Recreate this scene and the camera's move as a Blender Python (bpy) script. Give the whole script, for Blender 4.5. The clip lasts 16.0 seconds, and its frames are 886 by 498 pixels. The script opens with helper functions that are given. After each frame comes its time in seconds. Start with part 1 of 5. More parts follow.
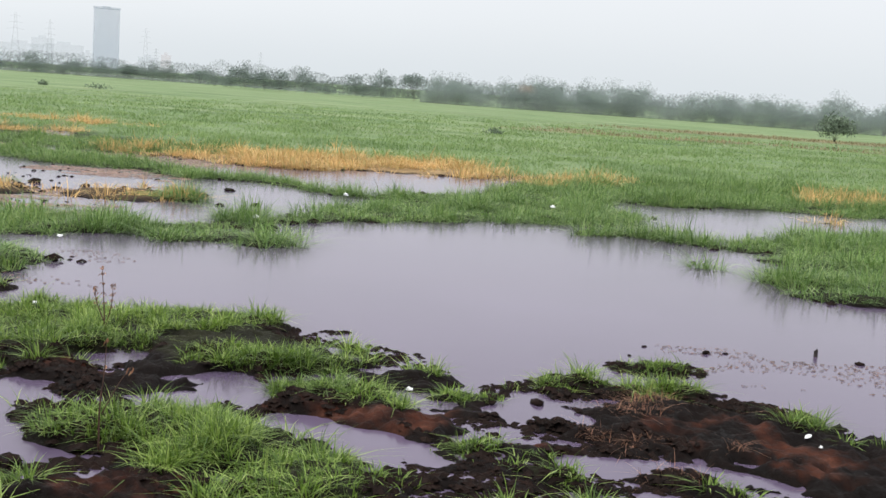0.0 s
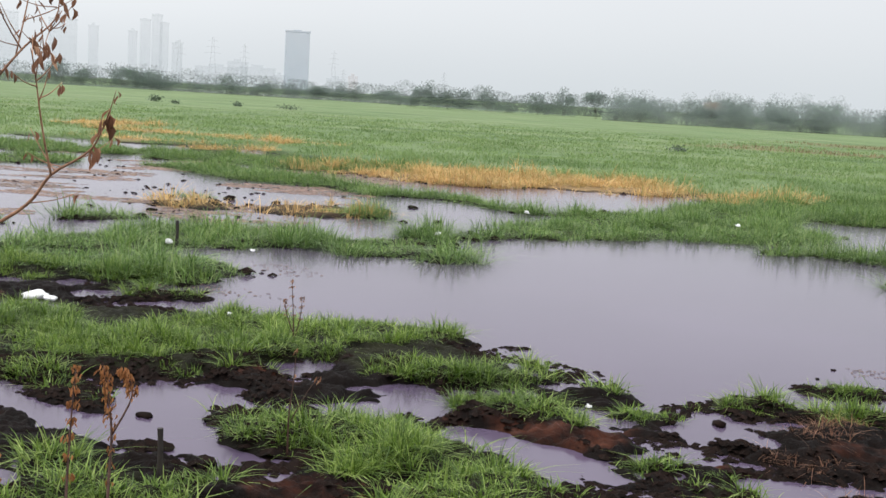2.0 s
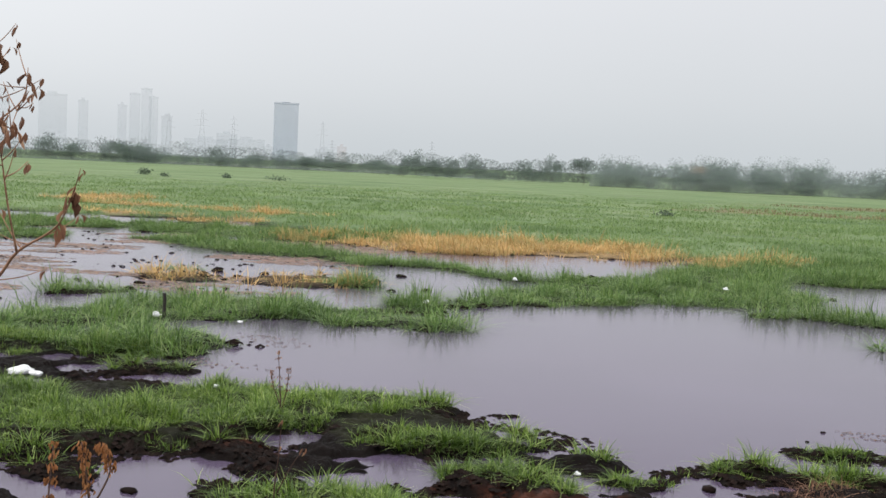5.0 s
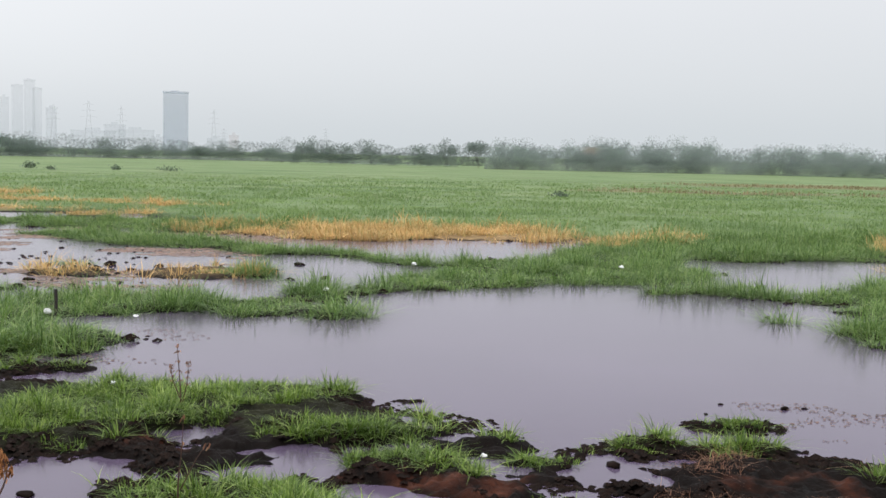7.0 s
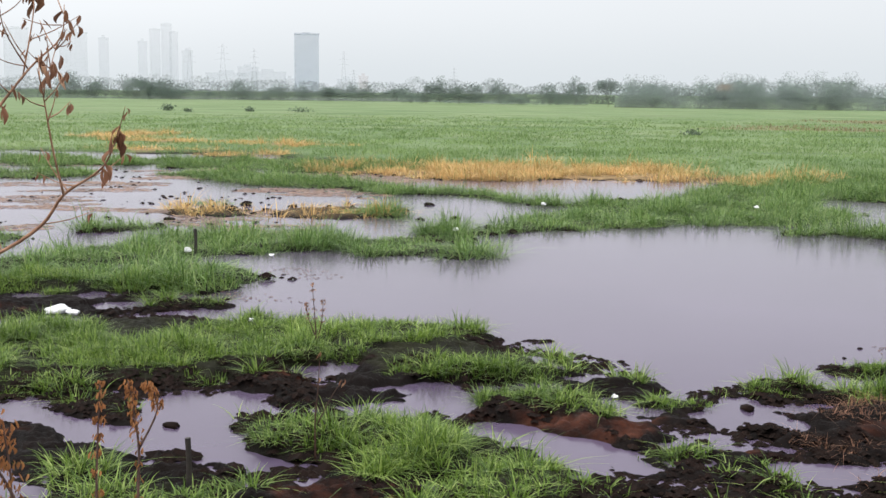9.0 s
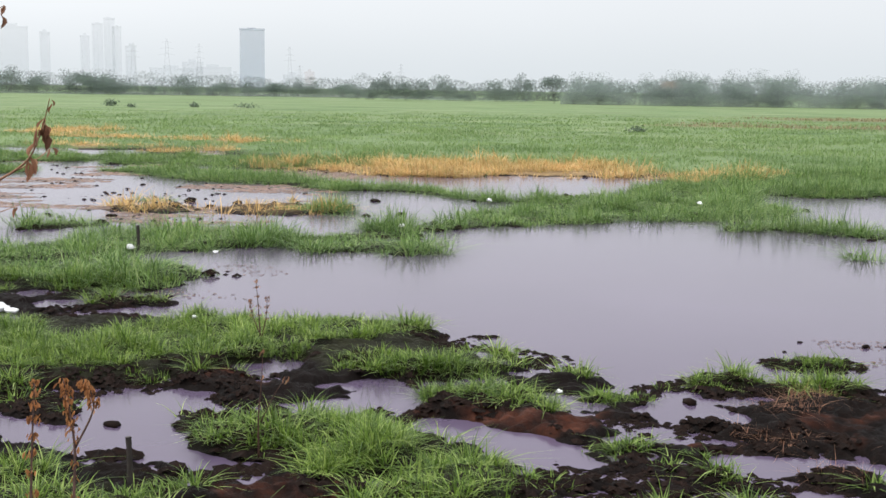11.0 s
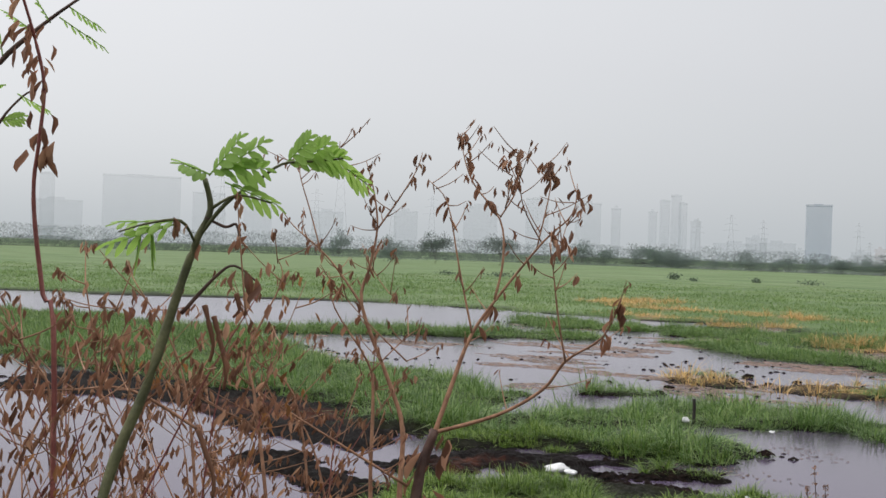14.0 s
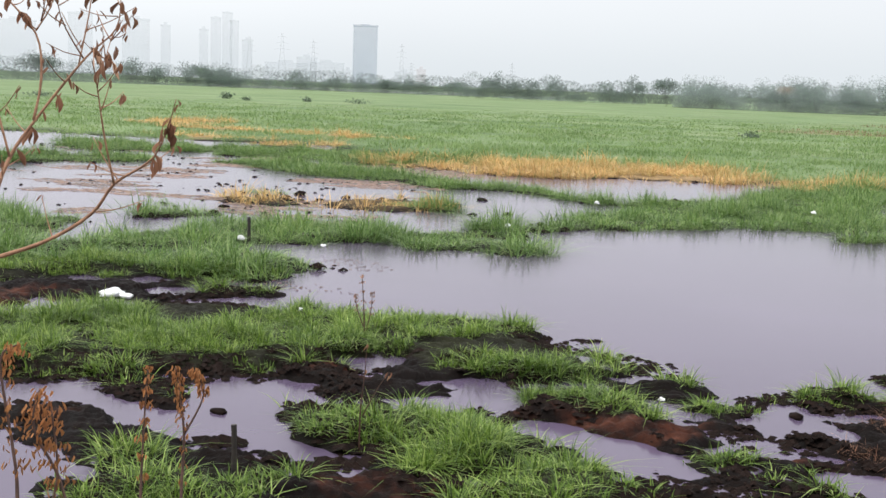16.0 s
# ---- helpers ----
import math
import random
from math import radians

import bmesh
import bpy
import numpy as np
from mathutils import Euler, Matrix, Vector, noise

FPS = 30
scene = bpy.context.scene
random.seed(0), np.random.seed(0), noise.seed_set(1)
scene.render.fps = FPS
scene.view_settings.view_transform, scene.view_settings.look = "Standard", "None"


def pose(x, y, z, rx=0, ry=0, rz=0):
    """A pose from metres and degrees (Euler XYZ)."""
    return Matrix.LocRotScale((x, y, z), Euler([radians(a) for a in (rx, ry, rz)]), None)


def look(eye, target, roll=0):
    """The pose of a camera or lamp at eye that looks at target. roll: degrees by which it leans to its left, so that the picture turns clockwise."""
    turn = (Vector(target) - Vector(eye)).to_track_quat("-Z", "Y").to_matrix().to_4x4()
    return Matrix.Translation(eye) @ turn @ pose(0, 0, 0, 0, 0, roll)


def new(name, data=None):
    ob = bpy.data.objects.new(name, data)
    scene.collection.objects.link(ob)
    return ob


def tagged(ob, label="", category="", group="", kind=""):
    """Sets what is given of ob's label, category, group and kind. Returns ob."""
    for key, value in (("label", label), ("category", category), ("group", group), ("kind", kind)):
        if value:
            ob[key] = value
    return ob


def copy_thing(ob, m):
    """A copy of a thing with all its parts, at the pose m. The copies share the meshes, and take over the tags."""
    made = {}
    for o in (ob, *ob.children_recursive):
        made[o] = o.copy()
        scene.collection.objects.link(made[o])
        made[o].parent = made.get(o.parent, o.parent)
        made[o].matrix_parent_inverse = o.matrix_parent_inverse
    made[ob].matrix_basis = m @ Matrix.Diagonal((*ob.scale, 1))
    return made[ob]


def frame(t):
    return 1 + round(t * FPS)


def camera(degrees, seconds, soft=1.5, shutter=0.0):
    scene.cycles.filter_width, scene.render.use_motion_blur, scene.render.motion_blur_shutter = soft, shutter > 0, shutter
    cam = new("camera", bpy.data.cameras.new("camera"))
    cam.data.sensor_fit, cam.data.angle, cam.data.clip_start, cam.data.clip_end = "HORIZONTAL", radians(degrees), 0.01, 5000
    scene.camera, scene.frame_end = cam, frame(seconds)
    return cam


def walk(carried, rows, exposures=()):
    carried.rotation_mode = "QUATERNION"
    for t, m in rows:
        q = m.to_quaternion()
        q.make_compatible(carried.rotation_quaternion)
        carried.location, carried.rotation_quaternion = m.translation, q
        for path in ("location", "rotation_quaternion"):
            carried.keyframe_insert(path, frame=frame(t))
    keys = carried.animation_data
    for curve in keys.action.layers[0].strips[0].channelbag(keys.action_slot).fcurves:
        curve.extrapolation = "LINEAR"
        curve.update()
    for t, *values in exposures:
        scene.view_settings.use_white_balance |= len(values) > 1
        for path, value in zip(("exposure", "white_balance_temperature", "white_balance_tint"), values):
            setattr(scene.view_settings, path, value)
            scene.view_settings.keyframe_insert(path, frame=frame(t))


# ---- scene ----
cam = camera(41.6, 16.0)
PATH = [
    (0, (0.801, 3.312, 3.63), (0.852, 5.293, 3.362), 4.0),
    (0.5, (0.847, 3.158, 3.637), (0.872, 5.148, 3.43), 3.7),
    (1, (0.814, 3.2, 3.624), (0.733, 5.192, 3.461), 4.6),
    (1.5, (0.84, 3.154, 3.644), (0.631, 5.136, 3.479), 3.5),
    (2, (0.805, 3.188, 3.63), (0.547, 5.154, 3.373), 3.4),
    (2.5, (0.808, 3.171, 3.636), (0.479, 5.126, 3.368), 3.2),
    (3, (0.825, 3.173, 3.641), (0.475, 5.125, 3.378), 2.3),
    (5.5, (0.875, 3.168, 3.642), (0.717, 5.158, 3.517), 2.3),
    (6, (0.846, 3.197, 3.642), (0.837, 5.193, 3.517), 0.8),
    (6.5, (0.847, 3.193, 3.624), (0.861, 5.186, 3.454), 1.0),
    (7, (0.829, 3.243, 3.633), (0.756, 5.235, 3.473), 1.2),
    (7.5, (0.854, 3.239, 3.637), (0.767, 5.229, 3.452), -0.3),
    (8, (0.8, 3.257, 3.631), (0.647, 5.239, 3.409), -0.5),
    (8.5, (0.797, 3.224, 3.642), (0.498, 5.184, 3.381), 0.6),
    (11, (0.827, 3.248, 3.634), (0.628, 5.22, 3.363), 0.8),
    (11.5, (0.853, 3.225, 3.652), (0.648, 5.199, 3.4), 1.5),
    (12, (0.837, 3.217, 3.629), (0.722, 5.198, 3.379), 2.0),
    (12.5, (0.828, 3.197, 3.651), (0.586, 5.171, 3.438), 1.9),
    (13, (0.782, 3.293, 3.651), (0.223, 5.205, 3.474), 0.7),
    (13.5, (0.824, 3.203, 3.655), (-0.13, 4.959, 3.582), 0.9),
    (14, (0.822, 3.204, 3.656), (-0.264, 4.884, 3.66), 1.9),
    (14.5, (0.824, 3.204, 3.656), (0.006, 5.025, 3.533), 2.2),
    (15, (0.831, 3.198, 3.657), (0.328, 5.124, 3.463), 1.9),
    (15.5, (0.83, 3.249, 3.658), (0.415, 5.193, 3.432), 2.1),
    (16, (0.816, 3.23, 3.654), (0.44, 5.174, 3.377), 2.1),
]
walk(cam, [(t, look(eye, target, roll)) for t, eye, target, roll in PATH],
     exposures=((0, 0.15), (0.5, 0.1), (1.5, -0.06), (2.2, 0.1), (3, 0.17), (5.5, -0.18), (6.2, -0.08), (7, -0.05), (8, 0.02), (8.5, 0.14), (11, 0.16), (12, 0.14), (12.5, 0.07),
                (13, -0.05), (13.5, -0.27), (14, -0.42), (14.5, -0.25), (15, 0.0), (15.5, 0.14), (16, 0.21)))

# ---------------- world, sun ----------------
world = bpy.data.worlds.new("overcast_sky")
scene.world = world
world.use_nodes = True
wn, wl = world.node_tree.nodes, world.node_tree.links
wn.clear()
w_out = wn.new("ShaderNodeOutputWorld")
w_bg = wn.new("ShaderNodeBackground")
w_sky = wn.new("ShaderNodeTexSky")
w_sky.sky_type, w_sky.sun_disc = "NISHITA", False
w_sky.sun_elevation, w_sky.sun_rotation = radians(52), radians(-60)
w_sky.dust_density = 6.0
w_grey = wn.new("ShaderNodeHueSaturation")       # cloud takes nearly all colour out of the sky
w_grey.inputs["Saturation"].default_value = 0.12
w_grey.inputs["Value"].default_value = 0.05
wl.new(w_sky.outputs[0], w_grey.inputs["Color"])
w_co = wn.new("ShaderNodeTexCoord")
w_sep = wn.new("ShaderNodeSeparateXYZ")
wl.new(w_co.outputs["Generated"], w_sep.inputs[0])
w_ramp = wn.new("ShaderNodeValToRGB")            # overcast dome: zenith about three times the horizon
SKY = ((0.0, (0.64, 0.69, 0.725)), (0.06, (0.665, 0.70, 0.735)), (0.16, (0.68, 0.70, 0.74)), (0.33, (0.68, 0.70, 0.74)),
       (0.6, (1.25, 1.26, 1.3)), (1.0, (2.3, 2.3, 2.36)))
w_ramp.color_ramp.elements[0].position, w_ramp.color_ramp.elements[1].position = 0.0, 1.0
for pos, col in SKY:
    el = (w_ramp.color_ramp.elements[0] if pos == 0 else w_ramp.color_ramp.elements[-1] if pos == 1
          else w_ramp.color_ramp.elements.new(pos))
    el.color = (*col, 1)
wl.new(w_sep.outputs["Z"], w_ramp.inputs[0])
w_noise = wn.new("ShaderNodeTexNoise")
w_noise.inputs["Scale"].default_value, w_noise.inputs["Detail"].default_value = 2.2, 4.0
wl.new(w_co.outputs["Generated"], w_noise.inputs["Vector"])
w_map = wn.new("ShaderNodeMapRange")
w_map.inputs["To Min"].default_value, w_map.inputs["To Max"].default_value = 0.95, 1.05
wl.new(w_noise.outputs[0], w_map.inputs["Value"])
w_mul = wn.new("ShaderNodeVectorMath")
w_mul.operation = "MULTIPLY"
wl.new(w_ramp.outputs[0], w_mul.inputs[0])
wl.new(w_map.outputs[0], w_mul.inputs[1])
w_add = wn.new("ShaderNodeVectorMath")
w_add.operation = "ADD"
wl.new(w_mul.outputs[0], w_add.inputs[0])
wl.new(w_grey.outputs[0], w_add.inputs[1])
wl.new(w_add.outputs[0], w_bg.inputs["Color"])
w_bg.inputs["Strength"].default_value = 1.0
wl.new(w_bg.outputs[0], w_out.inputs[0])

sun = new("sun", bpy.data.lights.new("sun", "SUN"))
sun.data.energy, sun.data.angle, sun.data.color = 1.5, radians(35), (1.0, 0.97, 0.92)
sun.matrix_world = look((0, 0, 30), (14, 10, 0))


scene.cycles.transparent_max_bounces = 96          # foliage made see-through for haze lies many layers deep


# ---------------- materials ----------------
def nodes_of(name):
    m = bpy.data.materials.new(name)
    m.use_nodes = True
    nt = m.node_tree
    nt.nodes.clear()
    return m, nt.nodes, nt.links, nt.nodes.new("ShaderNodeOutputMaterial")


def noise_node(n, l, scale, detail=4.0, rough=0.55):
    co = n.new("ShaderNodeTexCoord")
    tx = n.new("ShaderNodeTexNoise")
    tx.inputs["Scale"].default_value, tx.inputs["Detail"].default_value, tx.inputs["Roughness"].default_value = scale, detail, rough
    l.new(co.outputs["Object"], tx.inputs["Vector"])
    return tx


def ramp_node(n, l, src, stops):
    r = n.new("ShaderNodeValToRGB")
    r.color_ramp.elements[0].position, r.color_ramp.elements[1].position = stops[0][0], stops[-1][0]
    r.color_ramp.elements[0].color, r.color_ramp.elements[1].color = (*stops[0][1], 1), (*stops[-1][1], 1)
    for p, c in stops[1:-1]:
        r.color_ramp.elements.new(p).color = (*c, 1)
    l.new(src, r.inputs[0])
    return r


def mix_node(n, l, fac, a, b, mode="MIX"):
    m = n.new("ShaderNodeMix")
    m.data_type, m.blend_type = "RGBA", mode
    for sock, v in ((m.inputs[0], fac), (m.inputs[6], a), (m.inputs[7], b)):
        if hasattr(v, "links"):
            l.new(v, sock)
        else:
            sock.default_value = v if isinstance(v, float) else (*v, 1)
    return m.outputs[2]


def leaf_mat(name, dark, light, patch=0.35, gloss=0.25, through_leaf=0.35, tip=None):
    """Blades and leaves: colour from blade to blade, and from patch to patch."""
    m, n, l, out = nodes_of(name)
    geo = n.new("ShaderNodeNewGeometry")
    col = ramp_node(n, l, geo.outputs["Random Per Island"], [(0.0, dark), (0.75, light), (1.0, tip or light)]).outputs[0]
    big = noise_node(n, l, patch, 3.0)
    tone = ramp_node(n, l, big.outputs[0], [(0.3, (0.72, 0.76, 0.7)), (0.7, (1.2, 1.15, 1.1))]).outputs[0]
    col = mix_node(n, l, 1.0, col, tone, "MULTIPLY")
    p = n.new("ShaderNodeBsdfPrincipled")
    p.inputs["Roughness"].default_value = 0.45
    p.inputs["Specular IOR Level"].default_value = gloss
    l.new(col, p.inputs["Base Color"])
    tr = n.new("ShaderNodeBsdfTranslucent")
    l.new(col, tr.inputs["Color"])
    mx = n.new("ShaderNodeMixShader")
    mx.inputs[0].default_value = through_leaf
    l.new(p.outputs[0], mx.inputs[1])
    l.new(tr.outputs[0], mx.inputs[2])
    l.new(mx.outputs[0], out.inputs[0])
    return m


def plain_mat(name, a, b, scale=8.0, rough=0.6, bump=0.2, metal=0.0, spec=0.4):
    m, n, l, out = nodes_of(name)
    tx = noise_node(n, l, scale, 6.0)
    fine = noise_node(n, l, scale * 7, 4.0)
    c = ramp_node(n, l, tx.outputs[0], [(0.3, a), (0.7, b)]).outputs[0]
    c = mix_node(n, l, 0.35, c, mix_node(n, l, 1.0, c, ramp_node(n, l, fine.outputs[0], [(0.3, (0.6, 0.6, 0.6)), (0.7, (1.3, 1.3, 1.3))]).outputs[0], "MULTIPLY"))
    p = n.new("ShaderNodeBsdfPrincipled")
    p.inputs["Roughness"].default_value, p.inputs["Metallic"].default_value = rough, metal
    p.inputs["Specular IOR Level"].default_value = spec
    l.new(c, p.inputs["Base Color"])
    if bump:
        bp = n.new("ShaderNodeBump")
        bp.inputs["Strength"].default_value, bp.inputs["Distance"].default_value = bump, 0.02
        l.new(fine.outputs[0], bp.inputs["Height"])
        l.new(bp.outputs[0], p.inputs["Normal"])
    l.new(p.outputs[0], out.inputs[0])
    return m


def hazed_mat(name, a, b, body, scale=0.4, leafy=False):
    """Haze built into the surface: only a share of it (body) covers what is behind, as through drizzle."""
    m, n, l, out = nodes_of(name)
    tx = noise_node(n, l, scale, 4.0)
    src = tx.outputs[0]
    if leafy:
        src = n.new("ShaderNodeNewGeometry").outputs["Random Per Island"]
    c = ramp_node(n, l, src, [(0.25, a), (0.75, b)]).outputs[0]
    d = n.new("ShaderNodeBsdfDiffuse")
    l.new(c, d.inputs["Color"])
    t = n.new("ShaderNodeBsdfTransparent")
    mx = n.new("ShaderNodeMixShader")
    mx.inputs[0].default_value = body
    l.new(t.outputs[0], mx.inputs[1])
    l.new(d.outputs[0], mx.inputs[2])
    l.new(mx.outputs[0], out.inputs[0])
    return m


def ground_mat():
    m, n, l, out = nodes_of("peat_and_turf")
    def attr(name):
        a = n.new("ShaderNodeAttribute")
        a.attribute_name = name
        return a.outputs["Fac"]
    fine, mid, broad = noise_node(n, l, 14.0, 8.0, 0.65), noise_node(n, l, 2.2, 6.0), noise_node(n, l, 0.07, 8.0, 0.7)
    peat = ramp_node(n, l, mid.outputs[0], [(0.3, (0.003, 0.0022, 0.002)), (0.62, (0.006, 0.004, 0.0035)), (0.8, (0.014, 0.008, 0.006))]).outputs[0]
    red = ramp_node(n, l, mid.outputs[0], [(0.34, (0.006, 0.003, 0.0025)), (0.52, (0.045, 0.016, 0.01)), (0.75, (0.10, 0.042, 0.028))]).outputs[0]
    speck = ramp_node(n, l, fine.outputs[0], [(0.32, (0.55, 0.55, 0.55)), (0.7, (1.35, 1.3, 1.25))]).outputs[0]
    # turf: greenish peat, with the shade between blades mixed into its dark tone
    turf = ramp_node(n, l, mid.outputs[0], [(0.3, (0.005, 0.0045, 0.003)), (0.7, (0.016, 0.017, 0.008))]).outputs[0]
    # field tones matched to the far grass, whose colours include haze
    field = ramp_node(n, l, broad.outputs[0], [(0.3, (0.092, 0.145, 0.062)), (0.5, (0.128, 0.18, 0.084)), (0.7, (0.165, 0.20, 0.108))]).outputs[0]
    straw = ramp_node(n, l, mid.outputs[0], [(0.3, (0.12, 0.08, 0.04)), (0.7, (0.34, 0.23, 0.11))]).outputs[0]
    c = mix_node(n, l, attr("red"), peat, red)
    c = mix_node(n, l, 1.0, c, speck, "MULTIPLY")
    c = mix_node(n, l, attr("turf"), c, turf)
    lie = n.new("ShaderNodeMapping")                 # noise drawn out along x: long lighter and darker streaks across the field
    lie.inputs["Scale"].default_value = (0.25, 1.0, 1.0)
    sw_co = n.new("ShaderNodeTexCoord")
    l.new(sw_co.outputs["Object"], lie.inputs["Vector"])
    swathe = n.new("ShaderNodeTexNoise")
    swathe.inputs["Scale"].default_value, swathe.inputs["Detail"].default_value = 0.16, 7.0
    l.new(lie.outputs[0], swathe.inputs["Vector"])
    field = mix_node(n, l, 1.0, field, ramp_node(n, l, swathe.outputs[0], [(0.3, (0.62, 0.68, 0.62)), (0.52, (1.0, 1.0, 1.0)), (0.72, (1.22, 1.15, 1.2))]).outputs[0], "MULTIPLY")
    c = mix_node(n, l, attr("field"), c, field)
    c = mix_node(n, l, attr("sedge"), c, ramp_node(n, l, swathe.outputs[0], [(0.35, (0.07, 0.075, 0.05)), (0.5, (0.15, 0.12, 0.075)), (0.65, (0.21, 0.17, 0.09))]).outputs[0])
    c = mix_node(n, l, attr("straw"), c, straw)
    p = n.new("ShaderNodeBsdfPrincipled")
    l.new(c, p.inputs["Base Color"])
    rr = n.new("ShaderNodeMapRange")
    rr.inputs["From Min"].default_value, rr.inputs["From Max"].default_value = 0.3, 0.7
    rr.inputs["To Min"].default_value, rr.inputs["To Max"].default_value = 0.55, 0.95
    l.new(fine.outputs[0], rr.inputs["Value"])
    l.new(rr.outputs[0], p.inputs["Roughness"])
    p.inputs["Specular IOR Level"].default_value = 0.06
    bp = n.new("ShaderNodeBump")
    bp.inputs["Strength"].default_value, bp.inputs["Distance"].default_value = 0.7, 0.05
    l.new(fine.outputs[0], bp.inputs["Height"])
    l.new(bp.outputs[0], p.inputs["Normal"])
    l.new(p.outputs[0], out.inputs[0])
    return m


def water_mat():
    m, n, l, out = nodes_of("pond_water")
    p = n.new("ShaderNodeBsdfPrincipled")
    tx = noise_node(n, l, 0.12, 4.0)
    c = ramp_node(n, l, tx.outputs[0], [(0.3, (0.062, 0.047, 0.078)), (0.7, (0.088, 0.068, 0.108))]).outputs[0]
    l.new(c, p.inputs["Base Color"])
    p.inputs["Roughness"].default_value = 0.15
    p.inputs["IOR"].default_value = 1.34
    rip = noise_node(n, l, 3.0, 3.0)
    bp = n.new("ShaderNodeBump")
    bp.inputs["Strength"].default_value, bp.inputs["Distance"].default_value = 0.06, 0.02
    l.new(rip.outputs[0], bp.inputs["Height"])
    l.new(bp.outputs[0], p.inputs["Normal"])
    l.new(p.outputs[0], out.inputs[0])
    return m


GROUND, WATER = ground_mat(), water_mat()
# dark end of the blade tones deepened to suggest shade inside the tufts
GRASS = leaf_mat("wet_grass", (0.036, 0.076, 0.013), (0.16, 0.26, 0.042), 0.5, tip=(0.34, 0.43, 0.14))
# bund and field grass greyer and bluer than near grass: haze mixed into the colours
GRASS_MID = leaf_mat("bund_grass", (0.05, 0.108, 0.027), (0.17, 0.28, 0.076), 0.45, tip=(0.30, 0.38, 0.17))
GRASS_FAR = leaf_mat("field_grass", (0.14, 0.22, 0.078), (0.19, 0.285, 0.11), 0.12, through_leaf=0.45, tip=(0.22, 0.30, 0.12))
STRAW = leaf_mat("dry_straw", (0.40, 0.26, 0.11), (0.70, 0.48, 0.22), 0.3, 0.1, 0.3, tip=(0.20, 0.25, 0.09))
DEAD_STEM = plain_mat("dead_stem_bark", (0.17, 0.08, 0.048), (0.40, 0.22, 0.13), 25, 0.75)
DARK_STEM = plain_mat("wet_dark_bark", (0.035, 0.016, 0.012), (0.10, 0.05, 0.035), 25, 0.6)
GREEN_STEM = plain_mat("green_stem_bark", (0.05, 0.055, 0.02), (0.12, 0.12, 0.05), 25, 0.55)
RED_STEM = plain_mat("red_stem_skin", (0.16, 0.04, 0.035), (0.28, 0.10, 0.08), 25, 0.5)
DEAD_LEAF = leaf_mat("dead_leaf", (0.13, 0.065, 0.045), (0.36, 0.185, 0.12), 3.0, 0.15, 0.35, tip=(0.50, 0.30, 0.20))
RUST_LEAF = leaf_mat("rust_leaf", (0.19, 0.085, 0.04), (0.44, 0.21, 0.09), 3.0, 0.1, 0.35)
FRESH_LEAF = leaf_mat("fresh_leaf", (0.26, 0.44, 0.09), (0.44, 0.64, 0.18), 6.0, 0.4, 0.55)
LITTER = plain_mat("white_plastic", (0.62, 0.63, 0.64), (0.82, 0.82, 0.82), 6, 0.4, 0.3)
CLOD = plain_mat("peat_clod", (0.004, 0.003, 0.0025), (0.016, 0.009, 0.007), 9, 0.8, 0.6, spec=0.06)
SEDGE = leaf_mat("brown_sedge", (0.19, 0.16, 0.10), (0.30, 0.25, 0.15), 0.1, 0.1, 0.4, tip=(0.18, 0.21, 0.10))
REED = leaf_mat("floating_reed", (0.06, 0.035, 0.028), (0.24, 0.155, 0.115), 0.4, 0.3, 0.1)
POST = plain_mat("tarred_wood", (0.012, 0.010, 0.010), (0.045, 0.035, 0.03), 12, 0.7)
# haze in the materials: leaf colours greyed and lightened, besides the see-through share
MIST_LEAF = hazed_mat("hazed_treeline_leaf", (0.18, 0.225, 0.21), (0.26, 0.31, 0.28), 0.12, leafy=True)
SCRUB_LEAF = hazed_mat("hazed_scrub_leaf", (0.25, 0.30, 0.27), (0.33, 0.38, 0.34), 0.09, leafy=True)
SINGLE_LEAF = hazed_mat("hazed_single_tree_leaf", (0.12, 0.155, 0.14), (0.19, 0.235, 0.205), 0.34, leafy=True)
SPREADING_LEAF = hazed_mat("hazed_spreading_tree_leaf", (0.06, 0.085, 0.07), (0.11, 0.14, 0.11), 0.3, leafy=True)
MIST_LEAF_FAR = hazed_mat("hazed_distant_leaf", (0.10, 0.13, 0.12), (0.16, 0.19, 0.17), 0.11, leafy=True)
NEAR_LEAF = hazed_mat("hazed_lone_tree_leaf", (0.11, 0.145, 0.105), (0.17, 0.215, 0.155), 0.7, leafy=True)
BLOSSOM = hazed_mat("hazed_orange_blossom", (0.32, 0.14, 0.07), (0.45, 0.25, 0.15), 0.045, leafy=True)
MIST_BARK = hazed_mat("hazed_treeline_bark", (0.07, 0.065, 0.06), (0.12, 0.11, 0.10), 0.12)
# town walls see-through too, with the mist's blue-grey mixed into their colours
TOWER_WALL = hazed_mat("hazed_tower_concrete", (0.16, 0.25, 0.38), (0.22, 0.31, 0.44), 0.19, 0.05)
TOWER_GLASS = hazed_mat("hazed_tower_glazing", (0.12, 0.15, 0.18), (0.18, 0.21, 0.24), 0.02, 0.05)
CITY_WALL = hazed_mat("hazed_city_concrete", (0.24, 0.30, 0.37), (0.32, 0.37, 0.43), 0.07, 0.05)
CITY_GLASS = hazed_mat("hazed_city_glazing", (0.14, 0.17, 0.20), (0.20, 0.23, 0.26), 0.015, 0.05)
PINK_WALL = hazed_mat("hazed_pink_render", (0.5, 0.28, 0.24), (0.55, 0.34, 0.30), 0.09, 0.05)
STEEL = hazed_mat("hazed_steel", (0.22, 0.24, 0.26), (0.28, 0.30, 0.32), 0.06, 0.2)


# ---------------- helpers ----------------
rng = np.random.RandomState(7)
_lat = rng.rand(256, 256)


